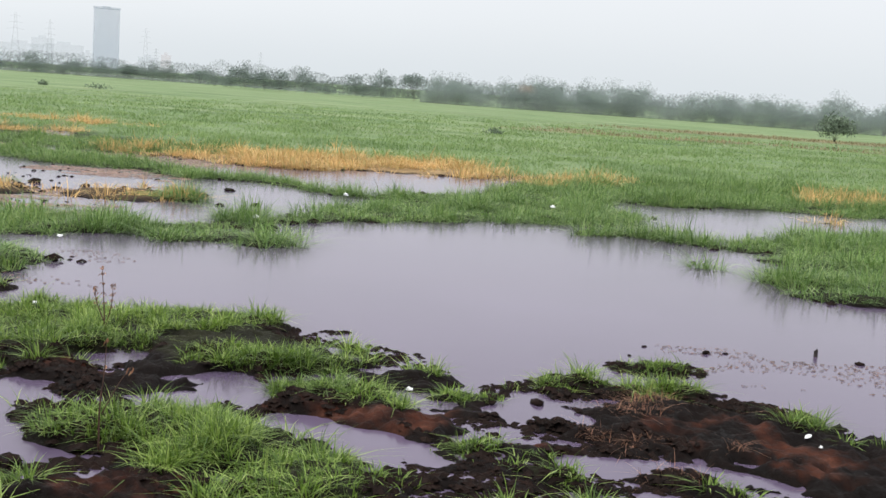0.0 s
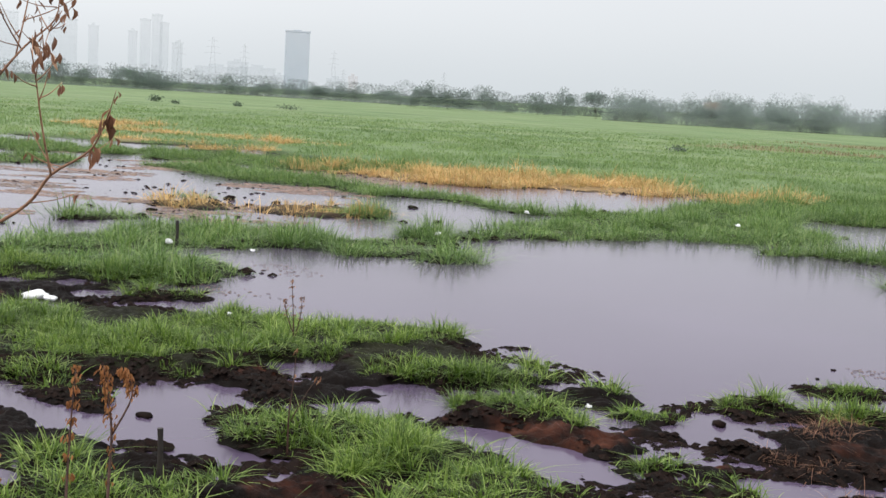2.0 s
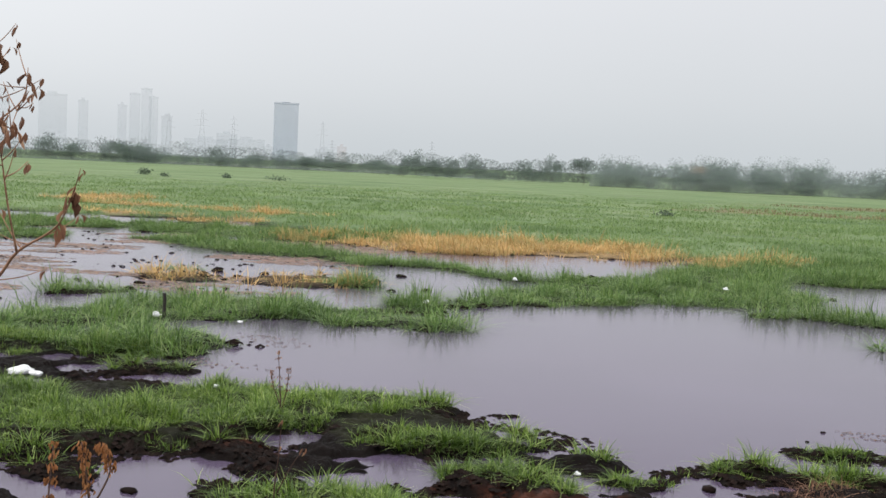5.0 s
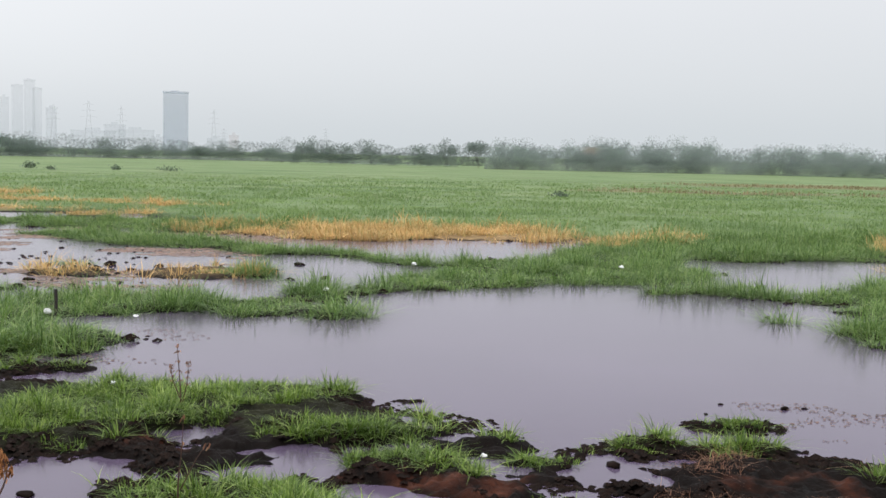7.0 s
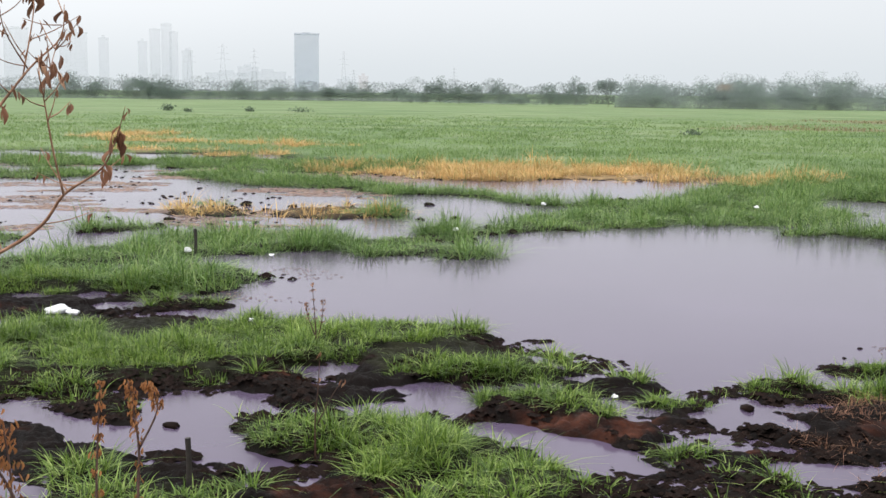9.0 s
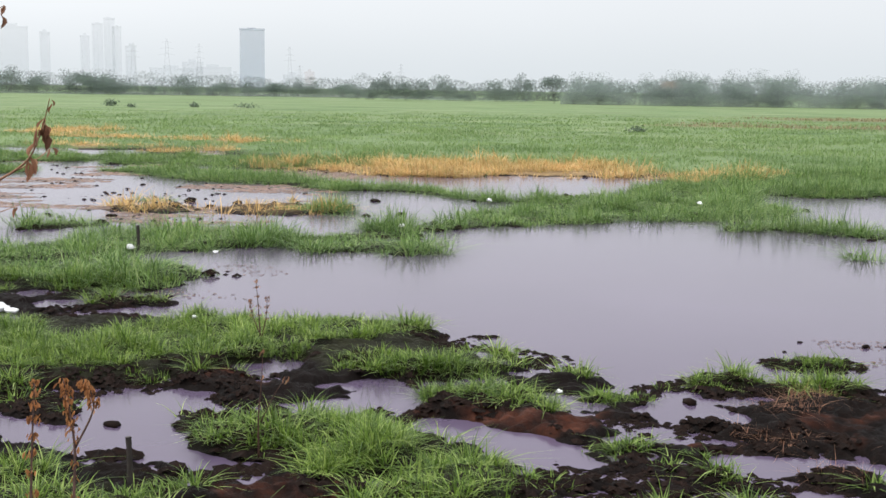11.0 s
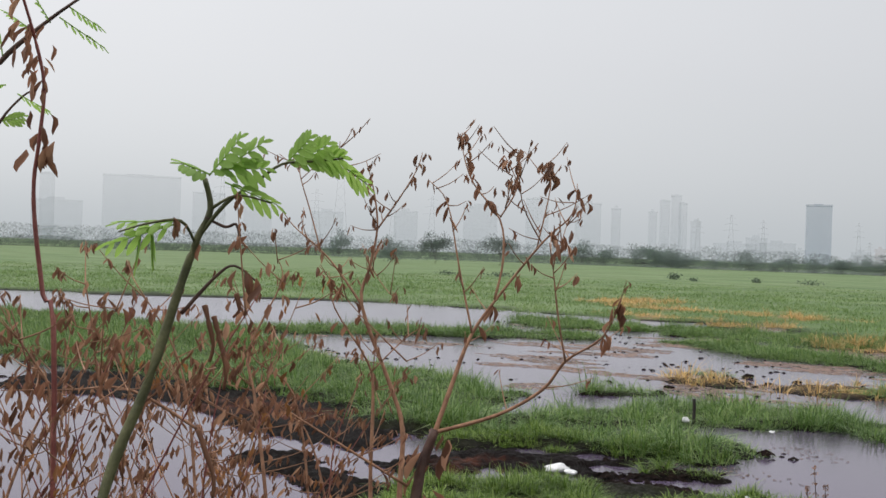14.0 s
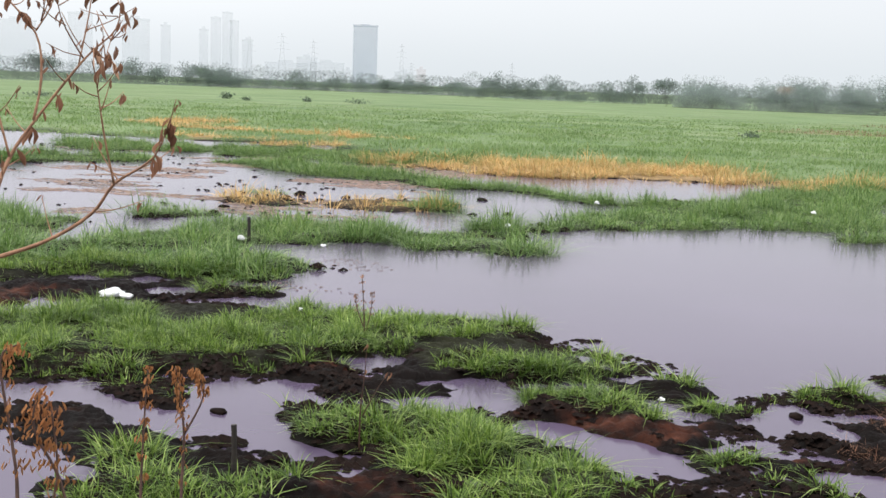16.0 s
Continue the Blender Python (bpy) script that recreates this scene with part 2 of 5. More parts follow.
def vnoise(x, y):
    xi, yi = np.floor(x).astype(int), np.floor(y).astype(int)
    fx, fy = x - xi, y - yi
    fx, fy = fx * fx * (3 - 2 * fx), fy * fy * (3 - 2 * fy)
    a, b = _lat[xi % 256, yi % 256], _lat[(xi + 1) % 256, yi % 256]
    c, d = _lat[xi % 256, (yi + 1) % 256], _lat[(xi + 1) % 256, (yi + 1) % 256]
    return (a * (1 - fx) + b * fx) * (1 - fy) + (c * (1 - fx) + d * fx) * fy


def fbm(x, y, size, octaves=4):
    """About -1 to 1, with features of that size in metres."""
    s, amp, tot = np.zeros_like(x), 1.0, 0.0
    for k in range(octaves):
        f = 2.0 ** k / size
        s += amp * (vnoise(x * f + 17.3 * k, y * f + 9.1 * k) - 0.5) * 2
        tot += amp
        amp *= 0.55
    return s / tot


def smooth(a, b, v):
    t = np.clip((v - a) / (b - a), 0, 1)
    return t * t * (3 - 2 * t)


def mesh_object(name, verts, faces, mat, parent=None, shade=False):
    """One mesh object from arrays; faces: arrays of rows of three or four corners."""
    me = bpy.data.meshes.new(name)
    verts = np.asarray(verts, dtype=np.float32)
    faces = [np.asarray(f, dtype=np.int32) for f in faces if len(f)]
    loops = np.concatenate([f.ravel() for f in faces])
    sizes = np.concatenate([np.full(len(f), f.shape[1], dtype=np.int32) for f in faces])
    starts = np.concatenate([[0], np.cumsum(sizes)[:-1]]).astype(np.int32)
    me.vertices.add(len(verts))
    me.vertices.foreach_set("co", verts.ravel())
    me.loops.add(len(loops))
    me.loops.foreach_set("vertex_index", loops)
    me.polygons.add(len(sizes))
    me.polygons.foreach_set("loop_start", starts)
    me.polygons.foreach_set("use_smooth", np.full(len(sizes), shade))
    me.update(calc_edges=True)
    me.materials.append(mat)
    ob = new(name, me)
    ob.parent = parent
    return ob


def part(name, bm, mat, parent=None, label="", shade=False):
    me = bpy.data.meshes.new(name)
    for f in bm.faces:
        f.smooth = shade
    bm.to_mesh(me)
    bm.free()
    me.materials.append(mat)
    ob = new(name, me)
    ob.parent = parent
    if label:
        tagged(ob, label)
    return ob


def thing(name, at, label, category, group="", kind=""):
    ob = new(name)
    ob.location = at
    return tagged(ob, label, category, group, kind)


def box(bm, x0, x1, y0, y1, z0, z1):
    v = [bm.verts.new(p) for p in ((x0, y0, z0), (x1, y0, z0), (x1, y1, z0), (x0, y1, z0),
                                   (x0, y0, z1), (x1, y0, z1), (x1, y1, z1), (x0, y1, z1))]
    for f in ((3, 2, 1, 0), (4, 5, 6, 7), (0, 1, 5, 4), (1, 2, 6, 5), (2, 3, 7, 6), (3, 0, 4, 7)):
        bm.faces.new([v[i] for i in f])


def tube(bm, pts, r0, r1, sides=6, knots=0.0):
    """A tapered stem through the points, smoothed."""
    P = [Vector(p) for p in pts]
    fine = []
    for i in range(len(P) - 1):
        a, b, c, d = P[max(i - 1, 0)], P[i], P[i + 1], P[min(i + 2, len(P) - 1)]
        for k in range(4):
            t = k / 4
            fine.append(0.5 * (2 * b + (c - a) * t + (2 * a - 5 * b + 4 * c - d) * t * t + (3 * b - a - 3 * c + d) * t ** 3))
    fine.append(P[-1])
    rings = []
    for i, p in enumerate(fine):
        ax = (fine[min(i + 1, len(fine) - 1)] - fine[max(i - 1, 0)]).normalized()
        u = ax.orthogonal().normalized() if abs(ax.z) > 0.95 else ax.cross(Vector((0, 0, 1))).normalized()
        w = ax.cross(u)
        r = r0 + (r1 - r0) * i / (len(fine) - 1)
        r *= 1 + knots * random.uniform(-1, 1)
        rings.append([bm.verts.new(p + (u * math.cos(a) + w * math.sin(a)) * r) for a in [6.2832 * k / sides for k in range(sides)]])
    for a, b in zip(rings, rings[1:]):
        for k in range(sides):
            bm.faces.new((a[k], a[(k + 1) % sides], b[(k + 1) % sides], b[k]))
    bm.faces.new(rings[-1])
    bm.faces.new(rings[0][::-1])
    return fine


# ---------------- plan of the marsh ----------------
# Each bund or patch: a run of points along its middle, with half its width there.
SEGMENTS = {"grass": [], "straw": [], "mud": [], "red": [], "pool": []}


def bund(kind, pts):
    if len(pts) == 1:
        pts = pts * 2
    for a, b in zip(pts, pts[1:]):
        SEGMENTS[kind].append((*a, *b))


# land further west and far out
bund("grass", [(-44.0, 34.0, 8.0), (-34.3, 32.6, 6.6), (-30.0, 31.7, 5.4), (-25.6, 29.5, 4.0), (-22.3, 29.0, 3.6), (-19.4, 28.6, 3.8), (-15.8, 27.2, 2.6)])
bund("grass", [(-39.0, 36.6, 1.2), (-33.1, 40.0, 1.6), (-30.5, 45.0, 2.2), (-27.0, 48.0, 2.6), (-23.2, 50.0, 2.0)])
bund("grass", [(-26.5, 57.0, 1.6), (-23.0, 59.0, 2.0), (-20.0, 60.5, 1.2)])
bund("grass", [(-60.5, 55.0, 1.6), (-57.0, 62.0, 3.0), (-53.0, 68.0, 3.5), (-46.0, 71.0, 2.6)])
bund("grass", [(18.0, 31.5, 5.0), (26.0, 30.0, 7.0)])
bund("mud", [(-22.6, 23.6, 2.4), (-19.5, 23.2, 1.2), (-18.2, 24.0, 1.3), (-15.3, 22.8, 2.0), (-12.6, 21.0, 0.9)])
bund("mud", [(-12.5, 18.6, 0.6), (-10.8, 17.8, 0.5), (-9.2, 16.9, 0.5)])
bund("red", [(-17.0, 22.6, 1.0), (-14.5, 22.4, 1.0)])
# near bund, and the tussock bank before it
bund("grass", [(-7.92, 17.47, 0.57), (-7.14, 17.29, 1.81), (-6.55, 17.73, 1.85), (-6.0, 18.36, 2.04), (-5.25, 18.58, 2.13), (-4.49, 18.35, 1.69), (-4.26, 19.14, 0.66)])
bund("grass", [(-3.82, 19.41, 0.41), (-3.01, 19.58, 0.64), (-2.45, 19.3, 1.18), (-2.02, 19.21, 1.41), (-1.41, 18.43, 0.75), (-0.87, 18.42, 0.8), (-0.41, 18.37, 0.66), (-0.14, 18.62, 0.1)])
bund("grass", [(-0.71, 16.52, 0.1), (-0.27, 16.82, 0.15), (0.13, 16.9, 0.34), (0.48, 16.46, 0.28), (0.87, 16.16, 0.1)])
bund("grass", [(0.44, 17.44, 0.1), (0.78, 17.64, 0.1), (1.12, 17.83, 0.14)])
bund("grass", [(1.25, 16.82, 0.1), (1.57, 16.87, 0.1), (1.89, 16.85, 0.1), (2.09, 17.02, 0.1)])
bund("grass", [(-3.36, 15.16, 0.1), (-3.05, 15.21, 0.1)])
bund("grass", [(-2.66, 14.77, 0.37), (-2.35, 14.77, 0.55), (-1.89, 14.9, 0.63), (-1.54, 14.99, 0.61), (-1.27, 14.86, 0.59), (-0.92, 14.58, 0.41)])
bund("grass", [(-1.59, 13.68, 0.1), (-1.25, 13.62, 0.1), (-0.86, 14.21, 0.37), (-0.64, 14.64, 0.3), (-0.37, 14.78, 0.26)])
bund("grass", [(-0.78, 12.84, 0.1), (-0.44, 13.24, 0.43), (0.04, 13.48, 0.52), (0.29, 13.63, 0.53), (0.54, 13.63, 0.33), (0.69, 13.66, 0.1)])
bund("grass", [(-3.46, 12.39, 0.49), (-3.26, 12.52, 0.55), (-2.86, 12.58, 0.3)])
bund("grass", [(-2.71, 12.88, 0.1), (-2.37, 12.98, 0.1)])
bund("grass", [(-4.26, 12.28, 0.1), (-3.97, 12.23, 0.1)])
bund("grass", [(-4.31, 13.2, 0.1), (-4.03, 13.22, 0.1)])
bund("grass", [(1.19, 14.68, 0.1), (1.44, 14.79, 0.12), (1.72, 14.89, 0.1)])
bund("grass", [(1.94, 14.29, 0.1), (2.2, 14.26, 0.24), (2.35, 14.27, 0.11)])
bund("grass", [(-4.33, 15.11, 0.1), (-4.8, 15.54, 0.1), (-5.16, 15.55, 0.17)])
# tufts on the eastern peat
bund("grass", [(2.23, 17.42, 0.13), (2.45, 17.44, 0.1)])
bund("grass", [(2.74, 17.82, 0.13), (3.05, 17.77, 0.27), (3.39, 17.63, 0.1), (3.87, 17.47, 0.19), (4.24, 17.57, 0.34), (4.46, 17.41, 0.12)])
bund("grass", [(4.02, 19.1, 0.1), (4.51, 19.13, 0.12)])
bund("grass", [(5.31, 16.4, 0.14), (5.52, 16.21, 0.14), (5.72, 16.03, 0.13), (5.94, 15.76, 0.12), (6.13, 15.64, 0.1)])
bund("grass", [(3.98, 14.07, 0.1), (4.11, 14.05, 0.1)])
bund("grass", [(1.78, 13.07, 0.1), (2.07, 13.07, 0.1), (2.39, 13.21, 0.1)])
# western bank by the sack, the pond edge
bund("grass", [(-10.69, 22.02, 0.56), (-10.41, 23.09, 0.8), (-9.46, 23.48, 1.07), (-8.61, 24.14, 1.25), (-7.59, 24.48, 1.39), (-6.98, 24.7, 0.99), (-6.37, 24.78, 0.1)])
bund("grass", [(-6.81, 21.75, 0.36), (-6.27, 21.94, 0.13), (-5.88, 21.98, 0.1)])
# far bund behind the pond, with its low tongue, and the bank that runs on to the east
bund("grass", [(-8.9, 29.25, 1.75), (-8.16, 29.32, 1.22), (-7.27, 30.15, 1.72), (-6.27, 30.33, 1.33), (-5.34, 30.34, 0.31), (-4.18, 31.21, 0.1), (-3.35, 33.05, 0.74), (-2.28, 33.99, 0.44), (-1.01, 35.26, 1.08), (0.04, 36.85, 1.79), (1.37, 38.24, 2.25), (2.72, 37.89, 1.31), (4.17, 38.93, 1.95), (5.71, 40.06, 2.23), (6.74, 40.91, 1.61)])
bund("grass", [(-13.07, 23.18, 1.2), (-12.45, 24.51, 0.88), (-11.64, 25.28, 0.78), (-10.75, 26.02, 0.75), (-10.19, 27.18, 1.34), (-9.38, 26.99, 0.37)])
bund("grass", [(-4.34, 29.29, 0.74), (-3.52, 29.7, 0.86), (-2.71, 29.45, 0.79), (-2.33, 30.02, 0.11)])
bund("grass", [(5.48, 34.73, 0.09), (6.41, 35.69, 0.35), (7.6, 35.29, 0.33), (8.64, 34.42, 0.48), (9.53, 33.77, 0.7), (10.98, 34.58, 1.34), (13.68, 36.42, 1.62), (16.35, 37.29, 2.22)])
bund("grass", [(9.65, 31.72, 0.41), (10.54, 31.44, 0.97), (11.85, 31.61, 1.0), (13.93, 31.89, 1.06)])
bund("grass", [(8.87, 28.66, 0.09), (9.42, 28.13, 0.85), (10.57, 28.27, 0.87), (12.3, 28.28, 1.13)])
bund("grass", [(8.65, 26.51, 0.09), (9.29, 26.39, 0.35), (9.91, 26.28, 0.54), (11.42, 26.31, 0.72)])
bund("grass", [(7.4, 29.8, 0.04), (7.65, 29.75, 0.05)])
bund("grass", [(-6.0, 30.5, 0.8), (-5.2, 30.6, 0.6), (-4.2, 31.2, 0.5), (-3.3, 32.0, 0.6)])
# bund between the far pools, joining the field
bund("grass", [(-17.19, 51.53, 1.26), (-14.58, 50.7, 1.95), (-11.62, 48.3, 1.77), (-9.08, 46.74, 1.04), (-6.74, 45.47, 1.04), (-4.61, 44.86, 0.74), (-2.39, 42.52, 0.24), (-0.45, 41.49, 0.48), (1.42, 42.03, 1.93), (2.9, 41.37, 1.94)])
bund("grass", [(4.55, 43.12, 1.57), (6.22, 47.37, 2.27), (8.3, 49.61, 2.92), (9.78, 50.27, 4.53), (11.61, 51.3, 4.03), (13.03, 50.43, 3.43), (15.08, 51.14, 5.32)])
bund("grass", [(16.94, 52.54, 4.41), (19.73, 56.38, 3.39)])
bund("grass", [(-7.01, 37.3, 0.44), (-6.28, 37.37, 0.84), (-5.19, 36.11, 0.1)])
bund("grass", [(-12.32, 39.17, 0.3), (-12.0, 39.23, 0.31)])
bund("grass", [(-12.32, 31.98, 0.68), (-11.52, 32.35, 0.37)])
bund("grass", [(-14.67, 29.3, 0.45), (-14.04, 29.8, 0.58)])
bund("grass", [(-19.08, 57.01, 1.79), (-17.94, 59.61, 3.39), (-15.8, 60.38, 4.11), (-13.78, 59.47, 4.31), (-11.94, 58.97, 4.15)])
bund("grass", [(-28.71, 58.97, 2.01), (-28.28, 62.57, 1.26)])
# dry straw
bund("straw", [(-8.78, 37.12, 0.15), (-7.67, 37.28, 1.58), (-6.41, 37.58, 0.81)])
bund("straw", [(-11.51, 36.72, 1.08), (-10.75, 36.4, 0.65)])
bund("straw", [(-13.73, 56.87, 0.1), (-11.26, 56.33, 2.21), (-7.5, 56.96, 2.27)])
bund("straw", [(-6.44, 58.73, 1.9), (-4.74, 58.0, 2.6), (-2.64, 58.34, 2.44), (-0.48, 57.34, 4.03), (1.61, 55.79, 2.45), (3.85, 54.75, 0.1)])
bund("straw", [(5.83, 51.99, 0.98), (7.25, 53.87, 1.0), (9.56, 55.98, 0.1)])
bund("straw", [(14.93, 43.27, 0.1), (15.45, 43.37, 0.1)])
bund("straw", [(17.29, 49.43, 0.1), (20.52, 53.84, 1.98)])
bund("straw", [(-20.92, 66.5, 1.56), (-18.48, 67.53, 0.6)])
# next three runs: thin straw put in place of wet mud flats mirroring the sky
bund("straw", [(-33.0, 78.6, 1.0), (-30.3, 78.6, 1.2), (-22.0, 77.0, 1.0), (-16.9, 75.5, 0.8)])
bund("straw", [(-30.0, 70.5, 0.6), (-24.0, 70.0, 0.8)])
bund("straw", [(-6.4, 52.8, 0.5), (-4.2, 52.3, 0.6)])
bund("straw", [(-18.86, 74.54, 0.1), (-16.63, 74.59, 0.1)])
bund("straw", [(-35.71, 84.13, 2.76), (-35.2, 90.39, 2.32)])
# bare peat, black and red
bund("mud", [(-3.9, 18.06, 0.68), (-3.54, 18.44, 0.36), (-3.1, 18.61, 0.37), (-2.57, 18.39, 0.56), (-2.06, 17.5, 0.95), (-1.56, 17.15, 0.53)])
bund("mud", [(-3.7, 16.86, 0.44), (-3.43, 17.05, 0.72), (-2.72, 16.62, 0.41), (-2.2, 16.8, 0.41)])
bund("mud", [(-0.88, 16.38, 0.29), (-0.47, 16.22, 0.45), (0.05, 16.16, 0.56), (0.44, 15.88, 0.58), (0.82, 15.63, 0.67), (1.18, 15.8, 0.39), (1.5, 16.36, 0.43)])
bund("mud", [(0.44, 17.43, 0.37), (1.06, 17.33, 0.39)])
bund("mud", [(1.63, 16.67, 0.35), (1.95, 16.77, 0.24)])
bund("mud", [(-3.2, 14.54, 0.14), (-2.89, 14.54, 0.33), (-2.58, 14.33, 0.23)])
bund("mud", [(-6.46, 14.19, 0.32), (-5.97, 14.27, 0.34), (-5.41, 14.22, 0.61), (-4.78, 14.01, 0.67), (-4.25, 13.68, 0.51), (-3.85, 13.59, 0.19), (-3.35, 13.38, 0.32), (-2.87, 13.32, 0.31)])
bund("mud", [(-2.53, 12.54, 0.37), (-2.1, 12.82, 0.5), (-1.7, 13.05, 0.59), (-1.19, 13.33, 0.46), (-0.82, 13.06, 0.37)])
bund("mud", [(1.22, 14.44, 0.31), (1.54, 14.43, 0.25)])
bund("mud", [(1.73, 15.06, 0.26), (2.05, 14.86, 0.35), (2.32, 14.88, 0.42), (2.56, 14.77, 0.24)])
bund("mud", [(1.0, 13.75, 0.24), (1.31, 13.71, 0.22), (1.76, 13.82, 0.19)])
bund("mud", [(-0.93, 15.81, 0.22), (-0.61, 15.75, 0.23)])
bund("mud", [(2.66, 15.97, 0.23), (2.93, 15.83, 0.65), (3.27, 16.0, 0.94), (3.79, 16.03, 0.92), (4.33, 16.14, 1.23), (4.76, 15.83, 1.27), (5.18, 15.57, 1.15), (5.49, 15.04, 1.07), (5.76, 14.69, 1.07)])
bund("mud", [(2.52, 17.45, 0.18), (2.92, 17.24, 0.32), (3.35, 17.35, 0.21), (3.8, 17.11, 0.29)])
bund("mud", [(3.28, 14.41, 0.28), (3.6, 14.34, 0.32), (3.91, 14.0, 0.24), (4.38, 13.95, 0.19)])
bund("mud", [(2.59, 13.88, 0.12), (2.92, 13.96, 0.1)])
bund("mud", [(-9.94, 19.81, 0.95), (-9.65, 21.37, 0.68), (-8.76, 21.09, 0.97), (-8.17, 21.34, 0.98), (-7.71, 21.67, 0.42), (-7.5, 22.51, 0.34)])
bund("red", [(-3.65, 17.05, 0.31), (-3.32, 17.19, 0.47), (-2.78, 16.82, 0.23)])
bund("red", [(-0.2, 16.11, 0.19), (0.46, 15.65, 0.27), (0.94, 15.64, 0.32), (1.31, 16.14, 0.18)])
bund("red", [(-0.89, 15.94, 0.13), (-0.65, 15.9, 0.15)])
bund("red", [(1.8, 15.22, 0.12), (2.18, 15.11, 0.17), (2.49, 14.93, 0.16)])
bund("red", [(-1.74, 13.01, 0.36), (-1.24, 13.09, 0.29)])
bund("red", [(-9.24, 20.3, 0.62), (-9.66, 20.01, 0.72)])
bund("red", [(-5.6, 14.2, 0.14), (-5.2, 14.2, 0.18)])
bund("red", [(3.51, 15.59, 0.24), (3.94, 15.85, 0.53), (4.58, 16.09, 0.44), (4.9, 15.05, 0.47), (5.4, 14.78, 0.46)])
bund("red", [(3.3, 14.5, 0.16), (3.63, 14.46, 0.18)])
# puddles cut back into the land
bund("pool", [(-3.27, 17.83, 0.13), (-2.94, 17.71, 0.35), (-2.66, 18.08, 0.11)])
bund("pool", [(2.97, 16.97, 0.1), (3.33, 17.09, 0.13)])
bund("pool", [(-1.88, 16.99, 0.1), (-1.67, 17.01, 0.1)])
bund("pool", [(-1.35, 17.18, 0.23), (-1.11, 16.54, 0.42)])
bund("pool", [(2.34, 17.18, 0.19), (2.31, 16.52, 0.45), (2.78, 16.32, 0.22)])
bund("pool", [(-0.37, 15.39, 0.28), (0.25, 15.14, 0.23), (0.78, 14.78, 0.26), (1.11, 14.43, 0.16)])
bund("pool", [(-5.94, 15.28, 0.18), (-5.4, 15.07, 0.17), (-4.56, 14.59, 0.3), (-3.92, 14.3, 0.24)])
bund("pool", [(-3.99, 15.76, 0.47), (-3.52, 14.72, 0.39), (-3.01, 14.19, 0.13), (-2.44, 13.89, 0.12)])
bund("pool", [(-3.65, 16.38, 0.23), (-3.36, 16.37, 0.12)])
bund("pool", [(-8.7, 19.38, 0.26), (-8.29, 19.5, 0.21)])
bund("pool", [(-9.49, 21.27, 0.16), (-9.21, 21.33, 0.16)])
bund("pool", [(-7.66, 21.57, 0.31), (-7.12, 21.74, 0.36)])
bund("pool", [(-0.23, 19.01, 0.13), (0.03, 18.47, 0.15)])
bund("pool", [(2.76, 14.63, 0.26), (3.82, 14.74, 0.1), (4.32, 14.49, 0.1)])

FIELD_EDGE = ((-400, 20), (-130, 40), (-80, 48), (-64, 58), (-51, 67), (-40, 68), (-27, 67), (-20, 68), (-15, 64),
              (-9.7, 57), (-3.4, 58), (1.8, 55.5), (5.5, 55), (9.3, 54), (12, 48), (15.2, 47), (22, 50), (40, 47), (90, 30), (400, 0))


def reach(kind, x, y):
    """How far inside (metres, minus: outside) the nearest patch of that kind."""
    best = np.full(x.shape, -9.0)
    for ax, ay, aw, bx, by, bw in SEGMENTS[kind]:
        m = 3 + max(aw, bw)
        near = (x > min(ax, bx) - m) & (x < max(ax, bx) + m) & (y > min(ay, by) - m) & (y < max(ay, by) + m)
        if not near.any():
            continue
        px, py = x[near], y[near]
        dx, dy = bx - ax, by - ay
        t = np.clip(((px - ax) * dx + (py - ay) * dy) / max(dx * dx + dy * dy, 1e-6), 0, 1)
        d = np.hypot(px - ax - t * dx, py - ay - t * dy)
        w = aw + (bw - aw) * t
        rag = fbm(px, py, 0.9, 4) * np.minimum(0.6 * w, 0.6) + fbm(px + 40, py, 0.25, 3) * np.minimum(0.4 * w, 0.16)
        best[near] = np.maximum(best[near], w - d + rag)
    return best


def marsh(x, y):
    """Height and cover of the land at arrays x, y."""
    g, s, m, r, p = (reach(k, x, y) for k in ("grass", "straw", "mud", "red", "pool"))
    edge = np.interp(x, [e[0] for e in FIELD_EDGE], [e[1] for e in FIELD_EDGE])
    f = (y - edge) * 0.7 + fbm(x, y, 5.0, 4) * 1.6
    land = np.maximum.reduce([g + 0.13 * smooth(30, 22, y) - 0.12 * smooth(24, 30, y), s + 0.1, m, np.clip(f, -9, 3)])
    ridge = 1 - np.abs(fbm(x + 5, y, 0.34, 4)) * 3.2
    lump = 0.75 * fbm(x, y, 0.7, 5) + 0.55 * ridge - 0.2
    z = np.where(land > 0, 0.02 + (0.03 + 0.045 * smooth(34, 22, y)) * smooth(0, 0.5, land), -0.35 * smooth(0, 0.7, -land))
    near = smooth(60, 25, y)
    z += near * lump * np.where(land > -0.35, 0.075, 0.02) * np.where(g > 0.1, 0.9, 1.5)
    z += smooth(0, 0.6, g) * 0.07 * smooth(34, 22, y)
    z = np.where(p > -0.12, np.minimum(z, -0.6 * (p + 0.12) + 0.04 + 0.05 * lump), z)
    z = np.maximum(z, np.clip((f - 1) * 0.04, -9, 0.22))
    # embankment under the path from which the marsh is seen
    toe = 9.6 + 0.5 * fbm(x, y * 0 + 3.0, 6.0, 3)
    bank = np.clip((toe - y) / (toe - 5.2), -1, 1) * 2.05
    z = np.where(y < toe + 0.5, np.maximum(z, bank + 0.06 * lump), z)
    return z, dict(g=g, s=s, m=m, r=r, p=p, f=f, land=land, bank=smooth(0, 0.3, bank))


